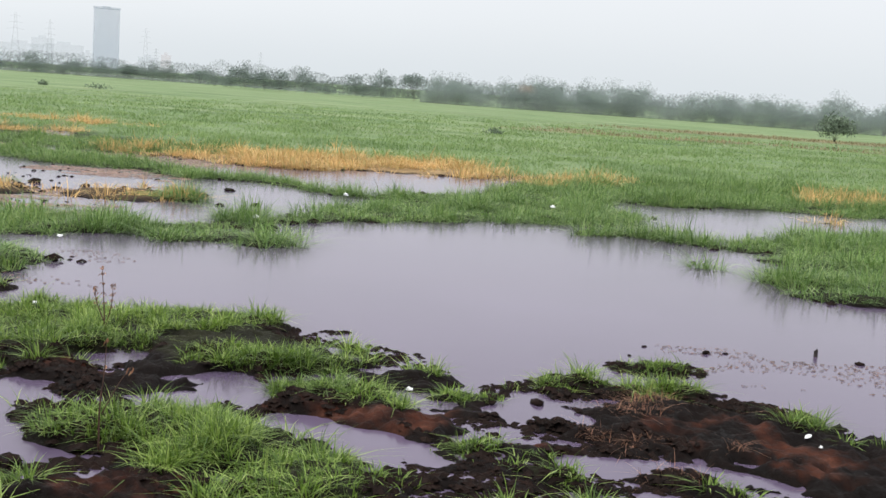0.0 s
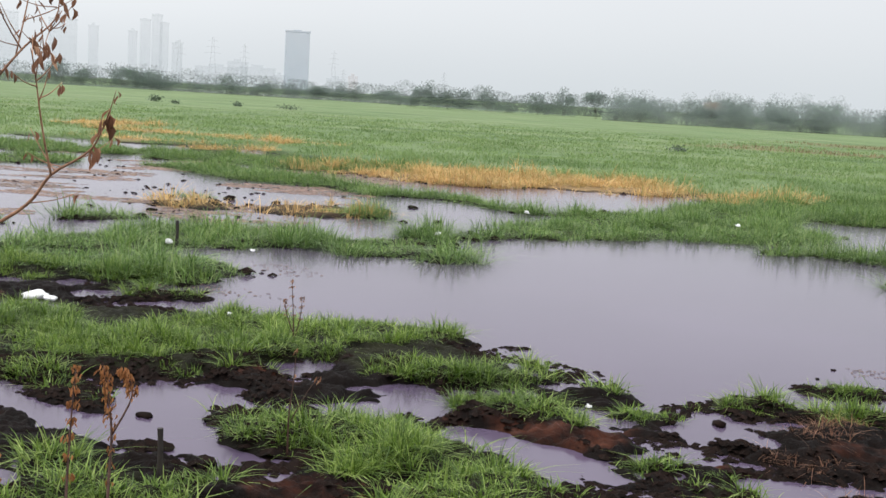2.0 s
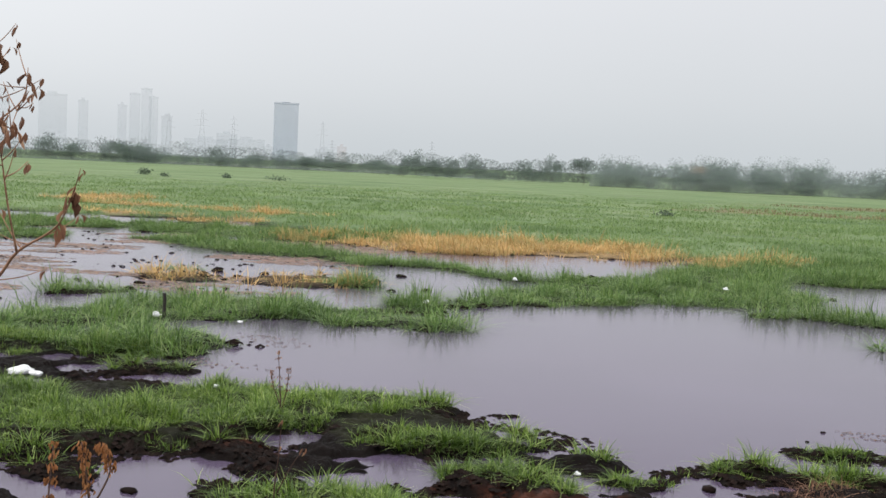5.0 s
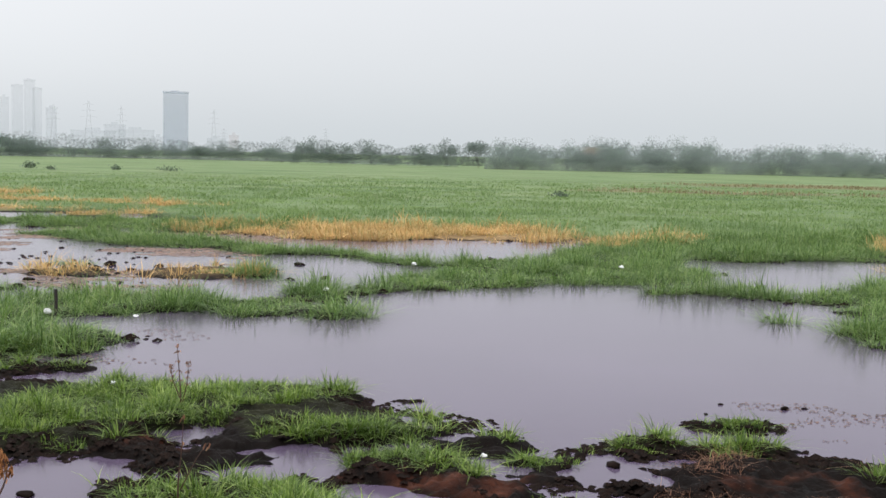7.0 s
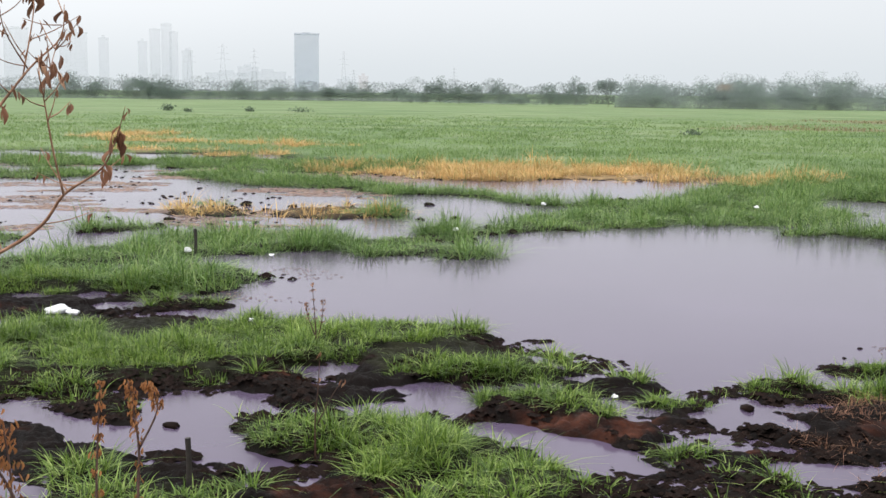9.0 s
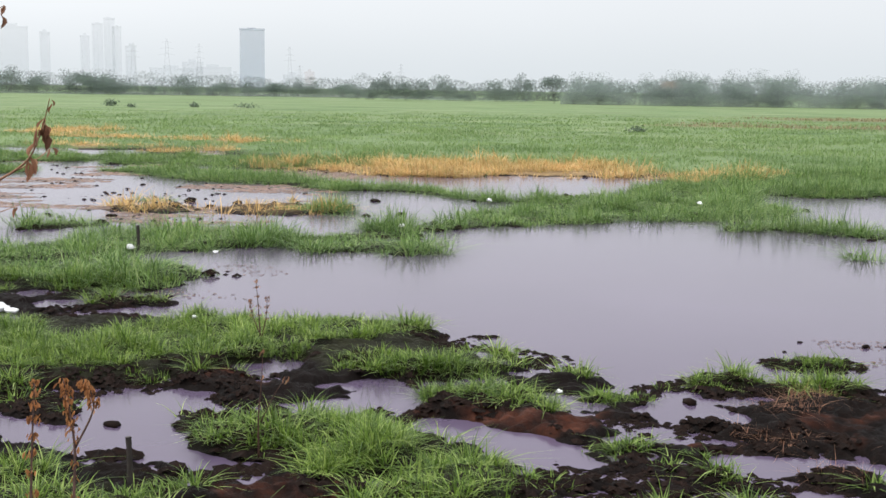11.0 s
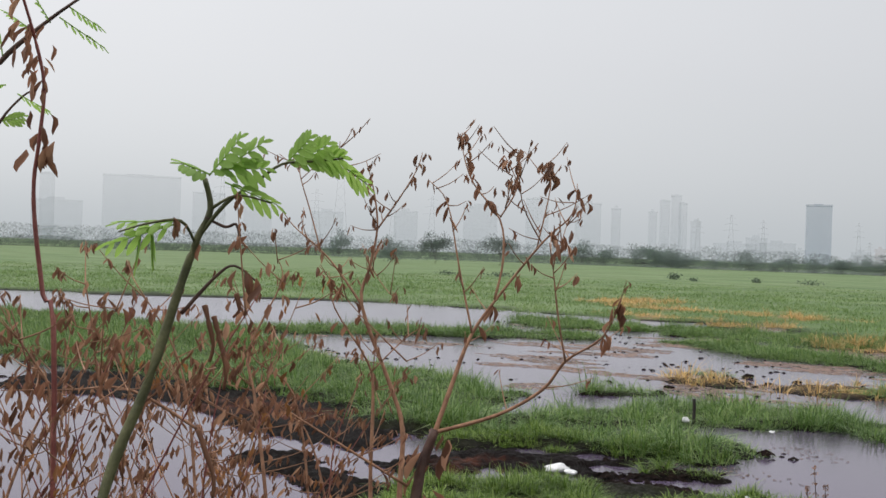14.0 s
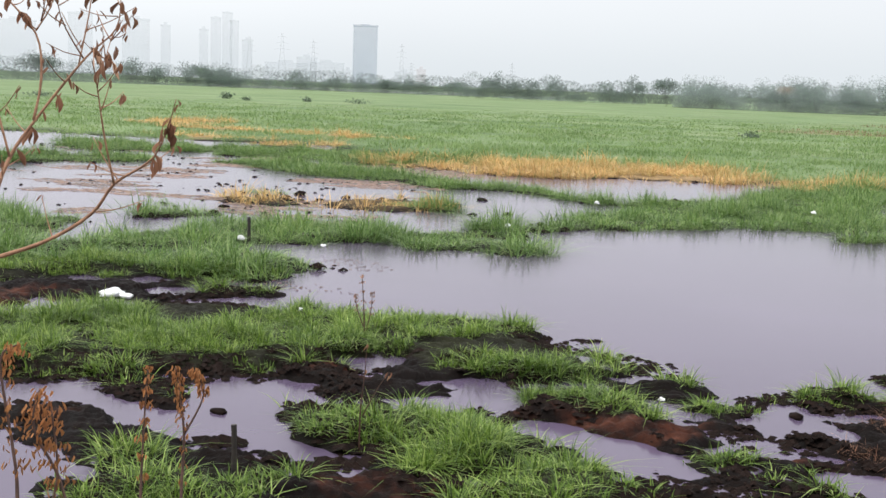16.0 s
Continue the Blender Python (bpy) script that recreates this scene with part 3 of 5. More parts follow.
# ---------------- ground and water ----------------
def sedge(x, y):
    """Cover of brown sedge in broken bands across the far eastern field."""
    band = np.maximum(smooth(14, 4, np.abs(y - 131 + 0.02 * x)) * smooth(2, 22, x), 0.9 * smooth(14, 4, np.abs(y - 168)) * smooth(16, 34, x))
    return band * smooth(-0.35, 0.25, fbm(x * 0.3, y, 6.0, 4)) * 0.9


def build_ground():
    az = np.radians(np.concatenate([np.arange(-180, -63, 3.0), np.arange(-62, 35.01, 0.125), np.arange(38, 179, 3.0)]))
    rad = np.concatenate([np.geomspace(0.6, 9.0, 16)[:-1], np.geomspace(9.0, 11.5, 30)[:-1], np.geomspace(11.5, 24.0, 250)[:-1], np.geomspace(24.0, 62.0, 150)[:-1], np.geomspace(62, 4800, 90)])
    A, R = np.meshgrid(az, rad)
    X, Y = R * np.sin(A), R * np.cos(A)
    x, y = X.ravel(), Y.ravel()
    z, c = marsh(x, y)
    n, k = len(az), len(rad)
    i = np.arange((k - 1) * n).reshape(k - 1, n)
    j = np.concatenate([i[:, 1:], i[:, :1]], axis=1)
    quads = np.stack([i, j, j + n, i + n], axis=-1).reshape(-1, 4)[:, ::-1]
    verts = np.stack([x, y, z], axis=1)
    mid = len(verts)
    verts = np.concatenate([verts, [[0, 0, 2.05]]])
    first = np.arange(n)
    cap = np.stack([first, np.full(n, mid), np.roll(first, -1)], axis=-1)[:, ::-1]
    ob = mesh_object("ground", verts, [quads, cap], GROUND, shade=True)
    tagged(ob, "black and red peat marsh with wet turf running to a flat green field", "ground", kind="structure")
    f = smooth(0.2, 2.2, c["f"]) * smooth(-0.1, -0.7, c["m"])
    for name, v in (("turf", np.maximum(smooth(-0.02, 0.2, c["g"]), c["bank"])), ("red", smooth(-0.05, 0.2, c["r"]) * smooth(-0.3, 0.25, fbm(x + 3, y, 0.5, 4))),
                    ("straw", smooth(-0.05, 0.5, c["s"]) * smooth(25, 60, y) * smooth(110, 90, y) * 0.9),
                    ("field", f), ("sedge", sedge(x, y))):
        at = ob.data.attributes.new(name, "FLOAT", "POINT")
        at.data.foreach_set("value", np.concatenate([v, [1.0 if name == "turf" else 0.0]]).astype(np.float32))
    return ob


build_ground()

bm = bmesh.new()
ring = [(-420, 9.0), (420, 9.0), (420, 110), (-420, 110)]
bm.faces.new([bm.verts.new((x, y, 0.0)) for x, y in ring])
water = part("water", bm, WATER)
tagged(water, "still brown pond water mirroring the overcast sky", "water", kind="structure")


# ---------------- grass ----------------
def blades(name, x, y, z, length, width, mat, bend=0.55, joints=3, label="", az=None):
    """Curved tapering blades, one at each place."""
    n = len(x)
    az = rng.rand(n) * 6.2832 if az is None else az + rng.normal(0, 0.7, n)
    lean = 0.12 + bend * rng.rand(n) ** 1.3
    L = length * (0.55 + 0.75 * rng.rand(n))
    W = width * (0.7 + 0.6 * rng.rand(n))
    dx, dy = np.cos(az), np.sin(az)
    turn = az + 1.5708 + (rng.rand(n) - 0.5) * 1.2
    sx, sy = np.cos(turn), np.sin(turn)
    rows = []
    for k in range(joints + 1):
        t = k / joints
        out = L * (lean * t + 0.75 * lean * t ** 2.4)
        up = L * (t - 0.45 * lean * t ** 2.6) * (1 - 0.25 * lean)
        cx, cy, cz = x + dx * out, y + dy * out, z + up
        half = W * 0.5 * (1 - t ** 2.2) if k else W * 0.4
        if k < joints:
            rows += [np.stack([cx - sx * half, cy - sy * half, cz], 1), np.stack([cx + sx * half, cy + sy * half, cz], 1)]
        else:
            rows.append(np.stack([cx, cy, cz], 1))
    m = len(rows)
    verts = np.stack(rows, 1).reshape(-1, 3)
    base = np.arange(n) * m
    quads = [np.stack([base + 2 * k, base + 2 * k + 1, base + 2 * k + 3, base + 2 * k + 2], 1) for k in range(joints - 1)]
    tri = np.stack([base + m - 3, base + m - 2, base + m - 1], 1)
    ob = mesh_object(name, verts, ([np.concatenate(quads)] if quads else []) + [tri], mat, shade=True)
    return tagged(ob, label, "grass", kind="stuff")


def tufts(n, x0, x1, y0, y1, key, least, clump, per, thin=0.0, also=None):
    """Places of blades that stand in clumps where the cover named by key reaches the given depth."""
    x, y = rng.uniform(x0, x1, n), rng.uniform(y0, y1, n)
    z, c = marsh(x, y)
    ok = (c[key] > least) & (z > np.where(y > 25, -0.2, -0.02)) & (c["p"] < -0.05)
    ok &= (fbm(x + 11, y - 7, 1.3, 3) > thin) & (fbm(x - 31, y + 3, 0.5, 2) > thin)
    if also:
        ok &= also(c, x, y)
    x, y, z = x[ok], y[ok], z[ok]
    size = 0.45 + 1.0 * rng.rand(len(x))
    x, y, z, size = (np.repeat(v, per) for v in (x, y, z, size))
    ox, oy = rng.normal(0, clump, len(x)), rng.normal(0, clump, len(x))
    return x + ox, y + oy, np.maximum(z, 0) - 0.02, size, np.arctan2(oy, ox)


x, y, z, s, a = tufts(13500, -11.5, 8, 11.5, 24, "g", -0.06, 0.055, 24, -0.31)
blades("near_grass", x, y, z, (0.185 + 0.13 * fbm(x, y, 0.7, 2)) * s, 0.013, GRASS, 1.3, 3, "bright wet grass tufts on the near peat banks", a)
x, y, z, s, a = tufts(8500, -11.5, 8, 11.5, 24, "g", -0.16, 0.04, 9, -0.05)
blades("edge_grass", x, y, z, 0.19 * s, 0.011, GRASS, 1.5, 3, "sparse drooping grass blades along the wet peat edge", a)
x, y, z, s, a = tufts(60000, -48, 26, 23, 62, "g", -0.16, 0.14, 18, -0.42)
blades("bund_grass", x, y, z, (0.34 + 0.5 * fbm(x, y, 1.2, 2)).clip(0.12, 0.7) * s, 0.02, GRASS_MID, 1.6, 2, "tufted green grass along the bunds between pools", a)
x, y, z, s, a = tufts(13000, -40, 22, 30, 92, "s", -0.5, 0.16, 22, -0.3)
blades("dry_straw", x, y, z, (0.36 + 0.4 * fbm(x, y, 1.2, 2)).clip(0.12, 0.7) * s, 0.026, STRAW, 1.5, 2, "dry yellow straw standing at the pool edges", a)
x, y, z, s, a = tufts(6500, -15.5, 24, 50, 92, "s", -1.1, 0.2, 16, -0.22)
blades("tall_straw", x, y, z, (0.5 + 0.5 * fbm(x, y, 1.6, 2)).clip(0.15, 0.9) * s, 0.034, STRAW, 1.2, 2, "taller dry yellow straw along the edge of the field", a)
x, y, z, s, a = tufts(2200, 2.5, 7.5, 14.0, 17.5, "m", 0.15, 0.03, 4, 0.12, lambda c, x, y: c["g"] < -0.1)
blades("fallen_straw", x, y, z + 0.02, 0.13 * s, 0.0045, DEAD_LEAF, 2.4, 3, "limp brown straw lying on bare peat")


def field_grass():
    n = 60000
    r = np.exp(rng.uniform(np.log(48), np.log(210), n))
    a = np.radians(rng.uniform(-60, 33, n))
    x, y = r * np.sin(a), r * np.cos(a)
    z, c = marsh(x, y)
    ok = (c["f"] > 0.3) & (c["s"] < 0.1) & (c["m"] < 0) & (sedge(x, y) < 0.4)
    x, y, z, r = x[ok], y[ok], z[ok], r[ok]
    x, y, z, r = (np.repeat(v, 6) for v in (x, y, z, r))
    spread = 0.15 + r * 0.002
    x, y = x + rng.normal(0, 1, len(x)) * spread, y + rng.normal(0, 1, len(x)) * spread
    tall = (0.24 + 0.3 * fbm(x, y, 3.0, 3)).clip(0.06, 0.6) * smooth(230, 110, r) * (1 + 0.4 * smooth(80, 50, r)) + 0.03
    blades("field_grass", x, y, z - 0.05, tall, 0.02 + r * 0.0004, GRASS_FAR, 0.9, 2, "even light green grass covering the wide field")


field_grass()
x, y = rng.uniform(4, 95, 30000), rng.uniform(110, 185, 30000)
ok = sedge(x, y) > 0.25 + 0.6 * rng.rand(len(x))
x, y = x[ok], y[ok]
blades("brown_sedge", x, y, x * 0 + 0.2, 0.4 + 0.25 * fbm(x, y, 4.0, 3), 0.11, SEDGE, 0.6, 2, "brown sedge in broken bands across the far field")


# ---------------- trees ----------------
def leaf_cards(places, size, squash=0.8):
    """Small bent leaf clumps at the places: two triangles each, turned at random."""
    n = len(places)
    a = rng.normal(size=(n, 3))
    a /= np.linalg.norm(a, axis=1)[:, None]
    b = np.cross(a, rng.normal(size=(n, 3)))
    b /= np.linalg.norm(b, axis=1)[:, None]
    s = (size * (0.6 + 0.8 * rng.rand(n)))[:, None]
    P = np.asarray(places)
    v = np.stack([P - a * s, P + b * s * squash * 0.6, P + a * s * 0.8 + np.cross(a, b) * s * 0.3, P - b * s * squash * 0.7], 1)
    i = np.arange(n) * 4
    return v.reshape(-1, 3), np.stack([i, i + 1, i + 2, i + 3], 1)


def make_tree(name, label, h, w, leaf, lumps=9, cards=420, group="trees along the field", bare=0.25, at=(0, 0, 0), size=0.5, low=0.38):
    """A tapered trunk with limbs, and a crown of leaf clumps in uneven lumps with gaps between them."""
    t = thing(name, at, label, "tree", group)
    bm = bmesh.new()
    fork = h * bare
    tube(bm, [(0, 0, -0.4), (0.05 * w, 0, fork * 0.6), (0, 0.03 * w, fork)], 0.035 * h, 0.022 * h, 6)
    centres = []
    for k in range(lumps):
        a = k * 2.4 + random.uniform(-0.4, 0.4)
        r = w * 0.36 * math.sqrt((k + 0.4) / lumps) * random.uniform(0.75, 1.15)
        zc = h * random.uniform(low, 0.84 - 0.25 * r / (0.4 * w))
        c = (r * math.cos(a), r * math.sin(a), zc)
        centres.append(c)
        tube(bm, [(0, 0.03 * w, fork * 0.95), (c[0] * 0.5, c[1] * 0.5, fork + (zc - fork) * 0.55), (c[0] * 0.95, c[1] * 0.95, zc)], 0.016 * h, 0.004 * h, 5)
    part("trunk", bm, MIST_BARK, t)
    pts = []
    for c in centres:
        m = cards // lumps
        d = rng.normal(size=(m, 3))
        d /= np.linalg.norm(d, axis=1)[:, None]
        d *= (w * 0.21 * random.uniform(0.8, 1.25) * rng.rand(m) ** 0.45)[:, None]
        d[:, 2] *= 0.8
        pts.append(d + np.array(c))
    pts = np.concatenate(pts)
    pts[:, 2] = np.clip(pts[:, 2], fork * 0.5, h)
    v, q = leaf_cards(pts, size)
    mesh_object("crown", v, [q], leaf, t)
    return t


def planted(tree, x, y, sx, sz, turn):
    return copy_thing(tree, Matrix.Translation((x, y, 0.1)) @ Matrix.Rotation(turn, 4, "Z") @ Matrix.Diagonal((sx, sx, sz, 1)))


# trees that stand singly at the far side of the field: place, height, width of the crown; planted about 1.3 times
# larger to fit the camera's view
SINGLE = ((-160, 391, 7.2, 9.5), (-155, 393, 5.9, 10), (-150, 395, 4.4, 8), (-141, 399, 3.8, 5.5), (-130, 402, 6.0, 10.5),
          (-121, 405, 3.6, 6), (-101, 411, 5.4, 8.5), (-93, 413, 5.1, 7.2), (-87.5, 414, 4.8, 6.2), (-77.3, 416, 5.4, 10),
          (-55.8, 349, 4.9, 5.2), (-51.7, 349, 6.7, 7.6), (-45.9, 350, 6.4, 8.0), (-41.0, 350, 5.2, 6.0))
SINGLE_B = ((-34.2, 351, 6.2, 7.0), (-28.3, 352, 2.6, 6), (-19, 352, 5.7, 8.2), (-11.5, 353, 7.0, 7.6), (-66, 380, 3.6, 7),
            (-184.7, 264, 6.4, 7.2), (-282, 366, 9.0, 9), (-179.6, 426, 9.0, 10.7), (-169.6, 430, 6.3, 13), (-201, 416, 8.2, 9), (-193.5, 420, 7, 9))
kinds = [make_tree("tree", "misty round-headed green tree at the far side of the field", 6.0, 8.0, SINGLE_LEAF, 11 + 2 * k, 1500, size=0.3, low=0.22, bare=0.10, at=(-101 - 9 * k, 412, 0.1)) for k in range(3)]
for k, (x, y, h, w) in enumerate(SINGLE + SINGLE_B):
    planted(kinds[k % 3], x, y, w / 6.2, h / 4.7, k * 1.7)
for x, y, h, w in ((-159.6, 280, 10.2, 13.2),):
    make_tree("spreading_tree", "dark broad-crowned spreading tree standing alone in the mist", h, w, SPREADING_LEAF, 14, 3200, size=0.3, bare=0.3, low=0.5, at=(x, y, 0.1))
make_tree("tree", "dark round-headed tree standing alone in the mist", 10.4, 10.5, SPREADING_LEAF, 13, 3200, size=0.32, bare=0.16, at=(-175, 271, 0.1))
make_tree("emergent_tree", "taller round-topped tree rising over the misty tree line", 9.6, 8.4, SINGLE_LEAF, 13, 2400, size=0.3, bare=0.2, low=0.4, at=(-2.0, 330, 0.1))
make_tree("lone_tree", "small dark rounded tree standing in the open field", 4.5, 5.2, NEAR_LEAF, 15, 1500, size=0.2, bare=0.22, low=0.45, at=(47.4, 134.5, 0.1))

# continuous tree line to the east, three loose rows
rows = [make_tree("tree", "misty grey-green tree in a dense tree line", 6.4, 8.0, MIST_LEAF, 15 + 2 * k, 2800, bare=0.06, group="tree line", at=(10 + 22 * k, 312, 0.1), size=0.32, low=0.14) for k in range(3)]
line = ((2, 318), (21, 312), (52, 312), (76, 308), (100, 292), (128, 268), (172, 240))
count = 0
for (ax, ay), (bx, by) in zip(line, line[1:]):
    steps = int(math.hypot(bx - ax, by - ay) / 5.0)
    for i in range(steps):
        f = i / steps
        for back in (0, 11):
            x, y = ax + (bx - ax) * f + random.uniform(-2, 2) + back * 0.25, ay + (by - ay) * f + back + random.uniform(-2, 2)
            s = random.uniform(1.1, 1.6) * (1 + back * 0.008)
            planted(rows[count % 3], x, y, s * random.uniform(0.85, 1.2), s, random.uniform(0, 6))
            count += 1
make_tree("flowering_tree", "tree with orange blossom thinned by haze in the tree line", 8.6, 6.5, BLOSSOM, 8, 700, size=0.3, low=0.6, bare=0.3, at=(27.5, 308, 0.1))


def scrub_belt(name, label, pts, n, h, depth, leaf, size):
    P = []
    for (ax, ay), (bx, by) in zip(pts, pts[1:]):
        m = int(n * math.hypot(bx - ax, by - ay) / sum(math.dist(p, q) for p, q in zip(pts, pts[1:])))
        f = rng.rand(m)
        x, y = ax + (bx - ax) * f, ay + (by - ay) * f + rng.rand(m) * depth
        top = h * (0.8 + 0.4 * fbm(x, y * 0, 11.0, 3))
        P.append(np.stack([x, y, rng.rand(m) ** 1.2 * np.maximum(top, 0.4)], 1))
    v, q = leaf_cards(np.concatenate(P), size)
    tagged(mesh_object(name, v, [q], leaf), label, "scrub", kind="stuff")


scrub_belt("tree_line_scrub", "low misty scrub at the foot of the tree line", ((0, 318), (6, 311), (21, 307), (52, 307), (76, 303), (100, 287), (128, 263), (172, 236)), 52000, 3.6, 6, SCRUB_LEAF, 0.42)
# far belts are added to hide the bare ground horizon and imitate a haze band
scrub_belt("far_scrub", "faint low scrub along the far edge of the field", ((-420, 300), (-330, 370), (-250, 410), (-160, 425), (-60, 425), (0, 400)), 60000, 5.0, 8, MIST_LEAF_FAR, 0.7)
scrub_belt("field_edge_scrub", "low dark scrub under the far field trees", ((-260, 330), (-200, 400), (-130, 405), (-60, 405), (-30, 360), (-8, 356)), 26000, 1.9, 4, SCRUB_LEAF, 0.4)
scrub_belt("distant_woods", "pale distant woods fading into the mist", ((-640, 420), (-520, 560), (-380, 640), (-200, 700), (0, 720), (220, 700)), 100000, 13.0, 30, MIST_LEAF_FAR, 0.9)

def shrub(x, y, h, w):
    ob = thing("field_shrub", (x, y, 0.15), "small dark green shrub standing in the field grass", "shrub", "shrubs in the field")
    d = rng.normal(size=(150, 3)) * np.array([w * 0.3, w * 0.3, h * 0.22]) + np.array([0, 0, h * 0.45])
    d[:, 2] = np.abs(d[:, 2])
    v, q = leaf_cards(d, 0.16 * h + 0.05)
    mesh_object("crown", v, [q], NEAR_LEAF, ob)
    bm = bmesh.new()
    for k in range(4):
        a = k * 1.6
        tube(bm, [(0, 0, -0.1), (0.15 * w * math.cos(a), 0.15 * w * math.sin(a), h * 0.4), (0.3 * w * math.cos(a), 0.3 * w * math.sin(a), h * 0.7)], 0.03, 0.01, 5)
    part("trunk", bm, MIST_BARK, ob)


for x, y, h, w in ((-72.9, 189, 1.3, 1.7), (-50.3, 189.7, 0.9, 3.2), (-59.1, 189.8, 0.9, 1.2), (7.2, 105, 0.6, 1.2), (-66, 180, 0.7, 1.2),
                   (-84, 150, 0.9, 3.0), (-92, 148, 0.8, 2.2)):
    shrub(x, y, h, w)


# ---------------- the town in the mist ----------------
def block(name, label, x, y, w, d, h, storeys, wall, glass, turn=None, group="town blocks"):
    b = thing(name, (x, y, 0), label, "building", group)
    b.rotation_euler[2] = math.atan2(-x, y) if turn is None else turn
    bm = bmesh.new()
    box(bm, -w / 2, w / 2, -d / 2, d / 2, 0, h)
    part("wall", bm, wall, b)
    bm = bmesh.new()
    box(bm, -w * 0.5 - 0.6, w * 0.5 + 0.6, -d * 0.5 - 0.6, d * 0.5 + 0.6, h + 0.05, h + 1.6)
    box(bm, -w * 0.2, w * 0.15, -d * 0.2, d * 0.2, h + 1.6, h + (4.6 if h < 73 else 2.6))
    part("roof", bm, wall, b)
    step, cols = h / storeys, max(3, int(w / 5))
    bm = bmesh.new()
    for k in range(storeys):
        for c in range(cols):
            x0 = -w / 2 + (c + 0.18) * w / cols
            box(bm, x0, x0 + 0.64 * w / cols, -d / 2 - 0.25, -d / 2 - 0.05, k * step + step * 0.3, k * step + step * 0.8)
    tagged(part("window", bm, glass, b), kind="stuff")
    return b


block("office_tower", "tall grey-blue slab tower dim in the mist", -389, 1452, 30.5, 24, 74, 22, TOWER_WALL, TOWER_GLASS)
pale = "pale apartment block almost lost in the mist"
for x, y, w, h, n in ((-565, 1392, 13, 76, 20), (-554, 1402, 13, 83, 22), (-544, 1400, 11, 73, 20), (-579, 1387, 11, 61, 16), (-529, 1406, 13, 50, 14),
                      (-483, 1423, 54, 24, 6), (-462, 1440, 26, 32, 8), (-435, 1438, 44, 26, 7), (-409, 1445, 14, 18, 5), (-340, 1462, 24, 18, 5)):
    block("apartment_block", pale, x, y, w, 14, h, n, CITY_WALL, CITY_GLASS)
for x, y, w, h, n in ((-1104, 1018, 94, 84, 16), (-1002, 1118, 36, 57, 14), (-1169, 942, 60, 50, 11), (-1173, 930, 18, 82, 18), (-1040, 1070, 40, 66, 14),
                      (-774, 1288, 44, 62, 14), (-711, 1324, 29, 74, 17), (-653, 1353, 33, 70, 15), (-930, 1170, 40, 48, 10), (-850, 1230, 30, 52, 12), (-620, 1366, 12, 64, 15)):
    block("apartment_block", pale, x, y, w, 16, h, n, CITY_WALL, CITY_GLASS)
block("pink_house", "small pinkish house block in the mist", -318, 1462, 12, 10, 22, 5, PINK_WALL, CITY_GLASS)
bm_wall = thing("boundary_wall", (-140, 440, 0), "long low pale wall along the far edge of the field", "wall")
bm = bmesh.new()
for k in range(12):
    box(bm, -40 + k * 9.0, -31.1 + k * 9.0, 0, 0.3, 0, 1.1)
    box(bm, -31.1 + k * 9.0, -30.9 + k * 9.0, -0.1, 0.4, 0, 1.3)
part("panels", bm, hazed_mat("hazed_wall_render", (0.55, 0.55, 0.55), (0.7, 0.7, 0.7), 0.5), bm_wall)


def pylon(x, y, h, w):
    p = thing("power_pylon", (x, y, 0), "steel lattice power pylon faint in the mist", "pylon", "pylons beyond the field")
    p.rotation_euler[2] = math.atan2(-x, y)
    for sx, sy in ((-1, -1), (1, -1), (1, 1), (-1, 1)):
        bm = bmesh.new()
        tube(bm, [(sx * w / 2, sy * w / 2, 0), (sx * w * 0.22, sy * w * 0.22, h * 0.5), (sx * w * 0.07, sy * w * 0.07, h)], 0.35, 0.25, 4)
        part("leg", bm, STEEL, p)
    bm = bmesh.new()
    for k in range(9):
        f, g = k / 9, (k + 1) / 9
        r0, r1 = w / 2 * (1 - f) ** 1.3 + w * 0.07, w / 2 * (1 - g) ** 1.3 + w * 0.07
        for s in (-1, 1):
            tube(bm, [(-s * r0, -r0, h * f), (s * r1, -r1, h * g)], 0.18, 0.18, 4)
    tagged(part("bracing", bm, STEEL, p), kind="stuff")
    for zf, arm in ((0.68, 0.75), (0.8, 0.6), (0.92, 0.45)):
        bm = bmesh.new()
        tube(bm, [(-arm * w, 0, h * zf), (0, 0, h * zf + 1.0), (arm * w, 0, h * zf)], 0.3, 0.3, 4)
        part("cross_arm", bm, STEEL, p)


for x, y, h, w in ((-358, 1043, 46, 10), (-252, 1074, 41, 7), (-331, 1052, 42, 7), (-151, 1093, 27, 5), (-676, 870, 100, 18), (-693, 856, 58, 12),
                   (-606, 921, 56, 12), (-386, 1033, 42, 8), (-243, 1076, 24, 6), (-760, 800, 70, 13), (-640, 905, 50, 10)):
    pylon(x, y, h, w)


